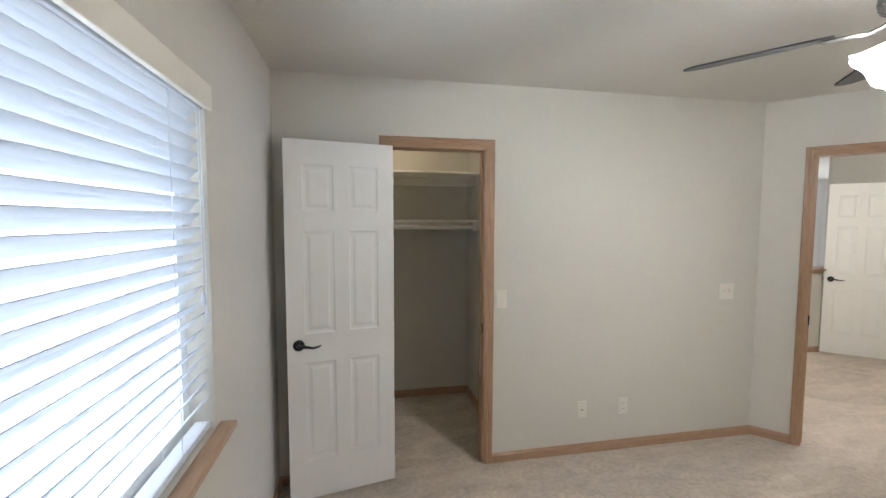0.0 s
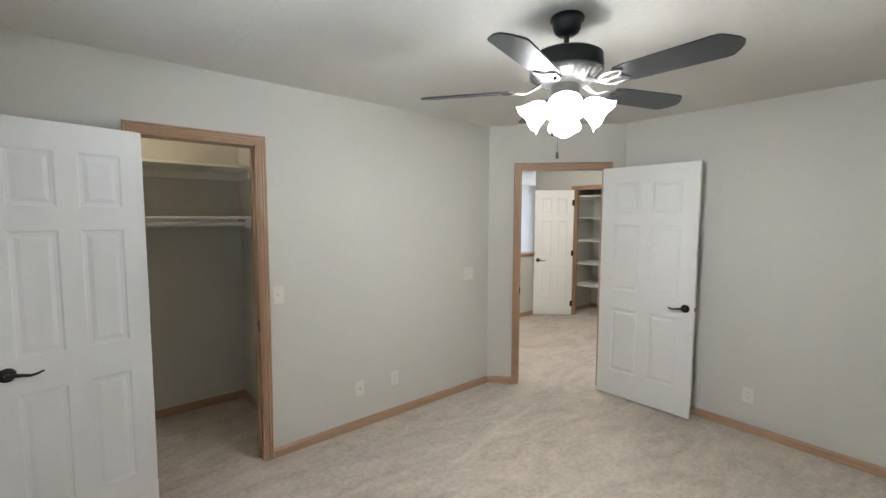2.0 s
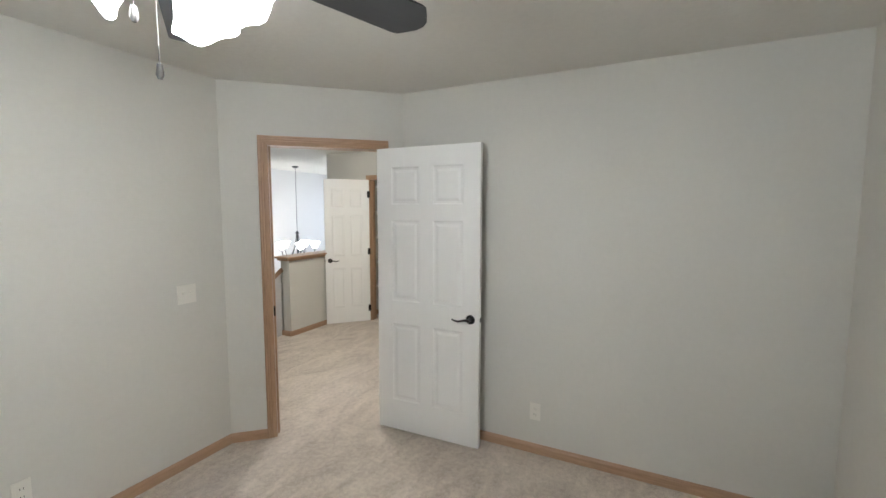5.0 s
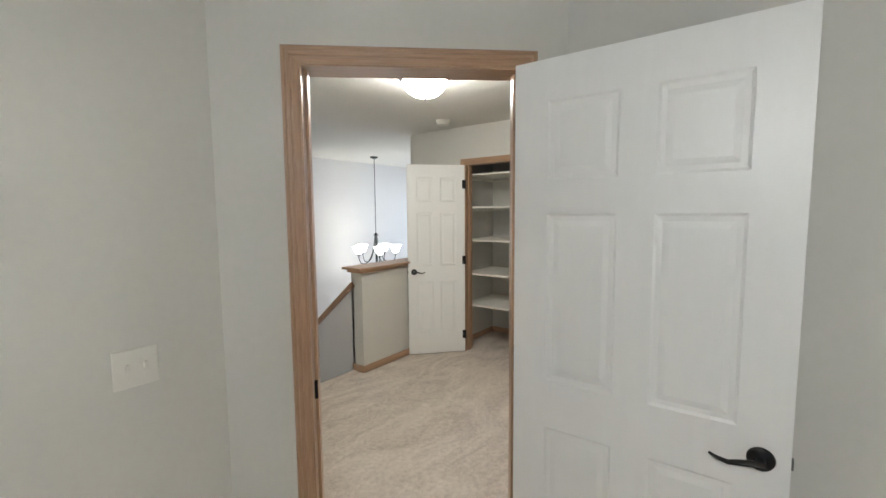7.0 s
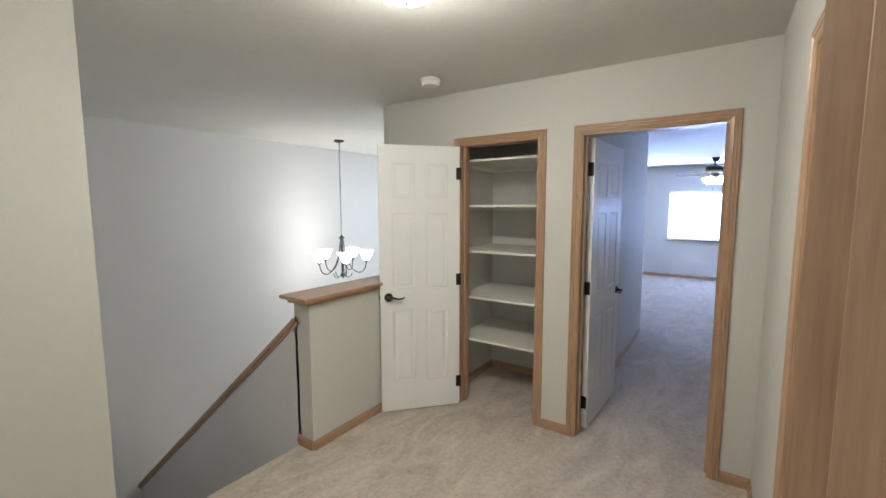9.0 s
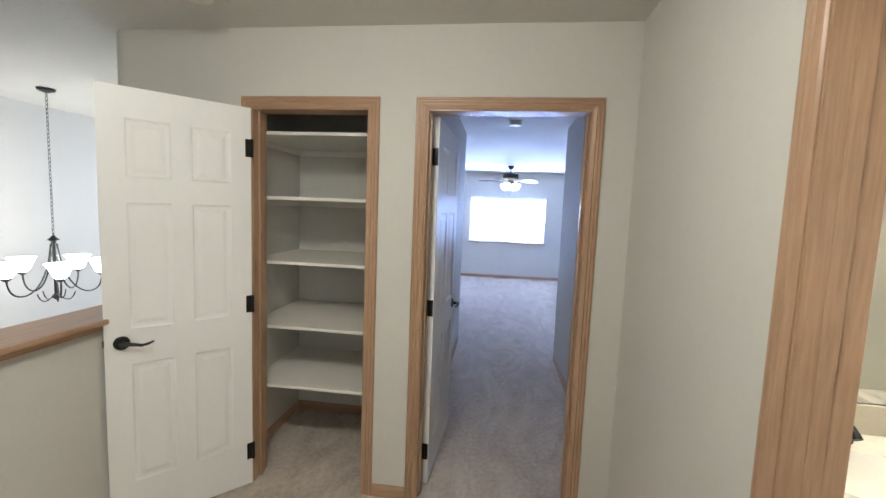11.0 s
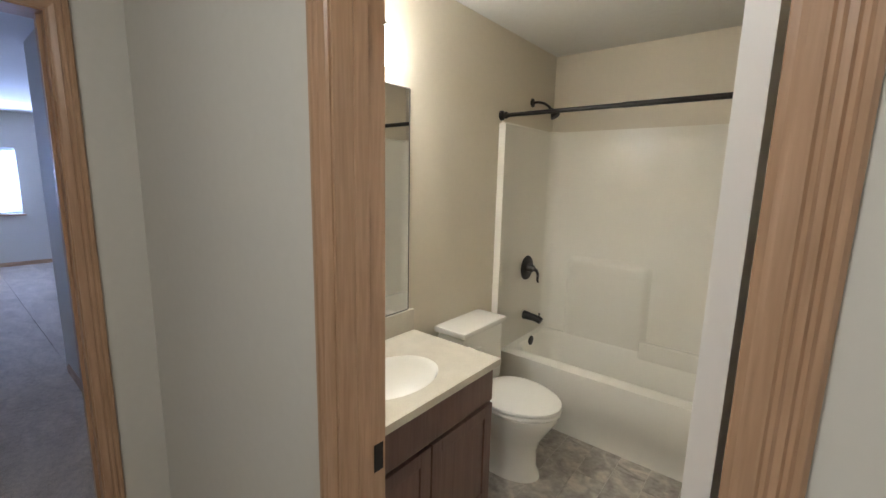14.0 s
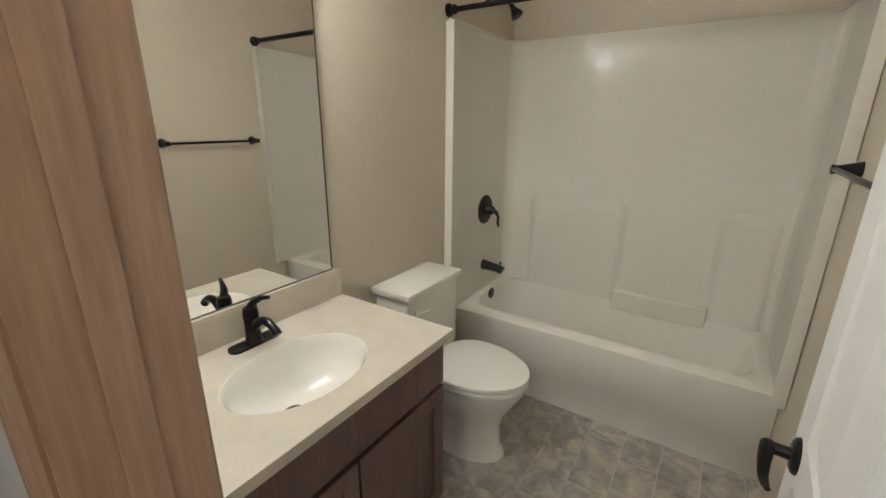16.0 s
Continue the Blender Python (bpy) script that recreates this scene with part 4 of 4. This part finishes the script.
fa.matrix_basis = pose(BE - 0.078, 1.795, CT)
part("base_plate", prism([(0.026 * math.cos(a) , 0.055 * (1 if math.sin(a) > 0 else -1) * (abs(math.sin(a)) > 1e-6) + 0.026 * math.sin(a)) for a in np.linspace(0, 2 * math.pi, 28, endpoint=False)], 0, 0.007), BRONZE, fa)
part("body", lathe([(0.026, 0.006), (0.023, 0.02), (0.021, 0.06), (0.023, 0.10), (0.020, 0.118), (0, 0.122)], 20), BRONZE, fa, "", None, True)
part("spout", tube(arc((-0.01, 0, 0.055), (-0.075, 0, 0.125), (-0.125, 0, 0.065), 12), 0.012, 10, None, [0.014] * 4 + [0.013] * 4 + [0.012, 0.012, 0.013, 0.014]), BRONZE, fa, "", None, True)
part("lever", tube([(0.0, 0, 0.115), (-0.01, -0.01, 0.135), (-0.035, -0.02, 0.15), (-0.06, -0.028, 0.155)], 0.008, 8, None, [0.014, 0.011, 0.008, 0.006]), BRONZE, fa, "", None, True)

# mirror and light bar
mir = tagged(new("wall_mirror"), "frameless wall mirror above the vanity", "mirror")
part("glass", boxes((BE - 0.008, BE - 0.002, 1.414, BN - 0.02, CT + 0.115, 1.96)), MIRROR, mir)
part("edge_strip", boxes((BE - 0.009, BE, 1.408, 1.4138, CT + 0.115, 1.962), (BE - 0.009, BE, 1.414, BN - 0.02, 1.9602, 1.964), (BE - 0.009, BE, 1.414, BN - 0.02, CT + 0.11, CT + 0.1148)), PEWTER, mir)
lb = tagged(new("vanity_light"), "bronze vanity light bar with lit glass shades", "wall light")
part("back_plate", boxes((BE - 0.02, BE, 1.58, 2.12, 2.12, 2.19), bevel=0.006), BRONZE, lb)
for y in (1.66, 1.85, 2.04):
    part("arm", tube(arc((BE - 0.02, y, 2.155), (BE - 0.10, y, 2.20), (BE - 0.11, y, 2.14), 8), 0.008, 8), BRONZE, lb, "", None, True)
    part("shade", lathe([(0.025, 0.14), (0.04, 0.11), (0.055, 0.05), (0.066, 0.01), (0.06, 0.01), (0.045, 0.06), (0.02, 0.12)], 20, None, Matrix.Translation((BE - 0.11, y, 2.0))), BATHGLOW, lb, "lit bell glass shade", None, True)

# toilet
TY = 0.995
to = tagged(new("toilet"), "white two-piece toilet with a closed lid", "toilet")


def loft(sections, bm=None, seg=32):
    """Egg-shaped rings (x centre, front, back, half width, z) joined in turn."""
    bm = bm or bmesh.new()
    rings = []
    for cx, fr, bk, hw, z in sections:
        rings.append([bm.verts.new((cx - (fr if math.cos(a) > 0 else bk) * math.cos(a), TY + hw * math.sin(a), z)) for a in np.linspace(0, 2 * math.pi, seg, endpoint=False)])
    for a, b in zip(rings, rings[1:]):
        for i in range(seg):
            bm.faces.new((a[i], a[(i + 1) % seg], b[(i + 1) % seg], b[i]))
    bm.faces.new(rings[0]), bm.faces.new(rings[-1])
    return bm


cx = 5.83
part("bowl", loft([(cx, 0.19, 0.22, 0.115, 0), (cx, 0.185, 0.22, 0.11, 0.02), (cx, 0.165, 0.21, 0.10, 0.06), (cx, 0.165, 0.20, 0.10, 0.16), (cx, 0.185, 0.20, 0.125, 0.22), (cx, 0.235, 0.20, 0.17, 0.30), (cx, 0.268, 0.20, 0.188, 0.36), (cx, 0.272, 0.20, 0.19, 0.385), (cx, 0.26, 0.19, 0.178, 0.39)]), PORCELAIN, to, "", None, True)
part("seat", loft([(cx, 0.275, 0.17, 0.19, 0.392), (cx, 0.283, 0.175, 0.196, 0.398), (cx, 0.281, 0.175, 0.194, 0.410), (cx, 0.273, 0.17, 0.188, 0.413)]), PORCELAIN, to, "", None, True)
part("lid", loft([(cx, 0.273, 0.17, 0.190, 0.417), (cx, 0.281, 0.172, 0.195, 0.422), (cx, 0.279, 0.172, 0.193, 0.432), (cx, 0.24, 0.15, 0.165, 0.439), (cx, 0.10, 0.08, 0.07, 0.441)]), PORCELAIN, to, "", None, True)
part("tank", boxes((BE - 0.20, BE - 0.015, TY - 0.20, TY + 0.20, 0.385, 0.735), bevel=0.03), PORCELAIN, to, "", None, True)
part("tank_lid", boxes((BE - 0.215, BE - 0.005, TY - 0.212, TY + 0.212, 0.738, 0.772), bevel=0.014), PORCELAIN, to, "", None, True)
part("rear_base", boxes((cx + 0.12, BE - 0.03, TY - 0.10, TY + 0.10, 0.0, 0.383), bevel=0.03), PORCELAIN, to, "", None, True)
fl = bmesh.new()
lathe([(0.014, 0), (0.012, 0.012), (0, 0.013)], 12, fl, Matrix.Translation((BE - 0.201, TY + 0.15, 0.675)) @ Matrix.Rotation(radians(-90), 4, "Y"))
tube([(BE - 0.21, TY + 0.15, 0.675), (BE - 0.222, TY + 0.13, 0.672), (BE - 0.222, TY + 0.07, 0.662)], 0.007, 8, fl)
part("flush_lever", fl, PORCELAIN, to, "", None, True)

# tub and its moulded surround
TF, RIM, TOPS = 0.525, 0.43, 1.908   # tub front, rim height, surround top
tub = tagged(new("bathtub"), "white fiberglass tub with a moulded three-sided surround", "bathtub")
bm = bmesh.new()
secs = []


def rrect(x0_, x1_, y0_, y1_, r, z, n=6):
    pts = []
    for cx_, cy_, a0 in ((x1_ - r, y1_ - r, 0), (x0_ + r, y1_ - r, 90), (x0_ + r, y0_ + r, 180), (x1_ - r, y0_ + r, 270)):
        for a in np.linspace(a0, a0 + 90, n):
            pts.append((cx_ + r * math.cos(radians(a)), cy_ + r * math.sin(radians(a)), z))
    return pts


W0, W1 = BW + 0.004, BE - 0.004
for pts in (rrect(W0, W1, BS + 0.004, TF - 0.012, 0.004, 0.0), rrect(W0, W1, BS + 0.004, TF - 0.012, 0.004, 0.14), rrect(W0, W1, BS + 0.004, TF, 0.004, 0.155), rrect(W0, W1, BS + 0.004, TF + 0.006, 0.004, RIM - 0.03), rrect(W0, W1, BS + 0.004, TF + 0.004, 0.006, RIM - 0.01), rrect(W0, W1, BS + 0.004, TF - 0.012, 0.01, RIM), rrect(W0 + 0.07, W1 - 0.07, BS + 0.05, TF - 0.075, 0.12, RIM), rrect(W0 + 0.085, W1 - 0.085, BS + 0.062, TF - 0.09, 0.12, RIM - 0.015), rrect(W0 + 0.16, W1 - 0.13, BS + 0.10, TF - 0.14, 0.12, 0.14), rrect(W0 + 0.22, W1 - 0.18, BS + 0.15, TF - 0.19, 0.10, 0.10)):
    secs.append([bm.verts.new(p) for p in pts])
for a, b in zip(secs, secs[1:]):
    for i in range(len(a)):
        j = (i + 1) % len(a)
        bm.faces.new((a[i], a[j], b[j], b[i]))
bm.faces.new(secs[-1])
part("basin", bm, FIBERGLASS, tub, "", None, True)
# surround: plan outline with rounded inner corners, drawn up
FY = 0.625
bm = bmesh.new()
t0, r = 0.022, 0.07
ins = [(W1 - 0.045, FY), (W1 - t0, FY - 0.03)]
for a in np.linspace(0, -90, 8):
    ins.append((W1 - t0 - r + r * math.cos(radians(a)), BS + t0 + r + r * math.sin(radians(a))))
for a in np.linspace(-90, -180, 8):
    ins.append((W0 + t0 + r + r * math.cos(radians(a)), BS + t0 + r + r * math.sin(radians(a))))
ins += [(W0 + t0, FY - 0.03), (W0 + 0.045, FY)]
outl = ins + [(W0, FY), (W0, BS + 0.003), (W1, BS + 0.003), (W1, FY)]
prism(outl, RIM - 0.002, TOPS, bm)
bmesh.ops.bevel(bm, geom=[e for e in bm.edges if all(v.co.z > TOPS - 0.001 for v in e.verts)], offset=0.01, segments=2, affect="EDGES")
part("surround", bm, FIBERGLASS, tub, "", None, True)
# moulded back panel and ledge
bp = BS + t0
def soft_panel(name, x0_, x1_, z0_, z1_, depth):
    """A raised field moulded into the back wall, with rounded shoulders."""
    sb, ring_list = bmesh.new(), []
    for inset, d in ((0, -0.004), (0.010, 0.002), (0.022, depth * 0.35), (0.034, depth * 0.75), (0.048, depth * 0.96), (0.062, depth)):
        ring_list.append([sb.verts.new((px, bp + d, pz)) for px, pz, _ in rrect(x0_ + inset, x1_ - inset, z0_ + inset, z1_ - inset, 0.07 - inset * 0.6, 0)])
    for r0, r1 in zip(ring_list, ring_list[1:]):
        for i in range(len(r0)):
            j = (i + 1) % len(r0)
            sb.faces.new((r0[i], r0[j], r1[j], r1[i]))
    sb.faces.new(ring_list[-1])
    return part(name, sb, FIBERGLASS, tub, "", None, True)


soft_panel("raised_panel", 5.42, 6.02, RIM - 0.08, 1.03, 0.03)
soft_panel("raised_panel", W0 + 0.02, 5.0, RIM - 0.08, 1.03, 0.03)
part("soap_ledge", boxes((4.97, 5.46, bp - 0.01, bp + 0.05, RIM - 0.05, 0.50), bevel=0.018), FIBERGLASS, tub, "", None, True)

VYV = 0.212
rx = Matrix.Rotation(radians(-90), 4, "Y")
vl = tagged(new("shower_valve"), "oil-rubbed bronze shower valve with a lever", "shower valve")
vl.matrix_basis = pose(W1 - t0, VYV, 0.945)
part("escutcheon", lathe([(0.088, 0), (0.085, 0.006), (0.03, 0.012), (0.028, 0.045), (0.02, 0.06), (0, 0.062)], 28, None, rx), BRONZE, vl, "", None, True)
part("lever", tube([(-0.05, 0, 0), (-0.075, 0.0, -0.008), (-0.09, 0.0, -0.035), (-0.088, 0, -0.075), (-0.096, 0, -0.095)], 0.008, 8, None, [0.014, 0.012, 0.009, 0.008, 0.006]), BRONZE, vl, "", None, True)
so = tagged(new("tub_spout"), "oil-rubbed bronze tub spout", "tub spout")
so.matrix_basis = pose(W1 - t0, VYV, 0.595)
part("body", tube([(0, 0, 0), (-0.015, 0, 0.0), (-0.09, 0, -0.006), (-0.12, 0, -0.012), (-0.135, 0, -0.02)], 0.025, 14, None, [0.033, 0.03, 0.025, 0.026, 0.024]), BRONZE, so, "", None, True)
part("diverter_knob", lathe([(0.004, 0), (0.004, 0.018), (0.007, 0.02), (0.007, 0.028), (0, 0.03)], 10), BRONZE, so, "", pose(-0.118, 0, 0.008), True)
tagged(part("overflow_plate", lathe([(0.036, 0), (0.034, 0.006), (0, 0.01)], 24, None, rx), BRONZE, None, "", pose(W1 - 0.085, VYV, 0.415), True), "bronze round tub overflow plate", "overflow plate")
sh = tagged(new("shower"), "oil-rubbed bronze shower head on a bent arm", "shower head")
sh.matrix_basis = pose(BE, VYV, 2.075)
part("flange", lathe([(0.03, 0), (0.028, 0.006), (0.012, 0.014), (0, 0.015)], 20, None, rx), BRONZE, sh, "", None, True)
part("arm", tube(arc((-0.005, 0, 0), (-0.09, 0, 0.01), (-0.14, 0, -0.055), 10), 0.0085, 8), BRONZE, sh, "", None, True)
part("head", lathe([(0, 0), (0.012, 0.0), (0.014, 0.02), (0.03, 0.05), (0.032, 0.062), (0, 0.066)], 18), BRONZE, sh, "", pose(-0.137, 0, -0.05, 0, -145, 0), True)
rd = tagged(new("shower_rod"), "oil-rubbed bronze shower curtain rod across the tub", "shower rod")
RY, RZ = 0.60, 1.945
part("rod", tube([(BE - 0.01, RY, RZ), (BW + 0.01, RY, RZ)], 0.0125, 12), BRONZE, rd, "", None, True)
part("sleeve", tube([(5.5, RY, RZ), (BW + 0.01, RY, RZ)], 0.0145, 12), BRONZE, rd, "", None, True)
for x, s in ((BE, -1), (BW, 1)):
    part("end_cap", lathe([(0.03, 0), (0.028, 0.012), (0.018, 0.02), (0.022, 0.035), (0.016, 0.045), (0, 0.046)], 18, None, Matrix.Translation((x, RY, RZ)) @ Matrix.Rotation(radians(90 * s), 4, "Y")), BRONZE, rd, "", None, True)

tb = tagged(new("towel_bar"), "oil-rubbed bronze towel bar on the bathroom wall", "towel bar")
for y in (0.70, 1.26):
    part("post", lathe([(0.028, 0), (0.024, 0.012), (0.013, 0.055), (0.015, 0.07), (0, 0.074)], 16, None, Matrix.Translation((BW, y, 1.32)) @ Matrix.Rotation(radians(90), 4, "Y")), BRONZE, tb, "", None, True)
part("bar", tube([(BW + 0.062, 0.70, 1.32), (BW + 0.062, 1.26, 1.32)], 0.008, 10), BRONZE, tb, "", None, True)

# bath floor: vinyl tiles, one by one
base = tagged(part("floor_bath", boxes((BW, BE, TF - 0.05, 2.304, -0.06, -0.002)), GROUT), "slate-look tiled bathroom floor", "floor", kind="structure")
tw, tl = 0.158, 0.316
me = mesh("tile", boxes((0.0014, tw - 0.0014, 0.0014, tl - 0.0014, -0.002, 0.0015)), TILE)
x, col, y0f, y1f = BW - 0.112, 0, TF - 0.045, 2.30
while x < BE - 0.01:
    xa, xb = max(x, BW), min(x + tw, BE)
    y = y0f - tl * ((0.5, 0.0, 0.75, 0.25)[col % 4])
    while y < y1f - 0.01:
        ya, yb = max(y, y0f), min(y + tl, y1f)
        if yb - ya > 0.01:
            ob = new("tile", me)
            ob.parent = base
            ob.matrix_basis = Matrix.Translation((xa, ya, 0)) @ Matrix.Diagonal(((xb - xa) / tw, (yb - ya) / tl, 1, 1))
        y += tl
    x += tw
    col += 1
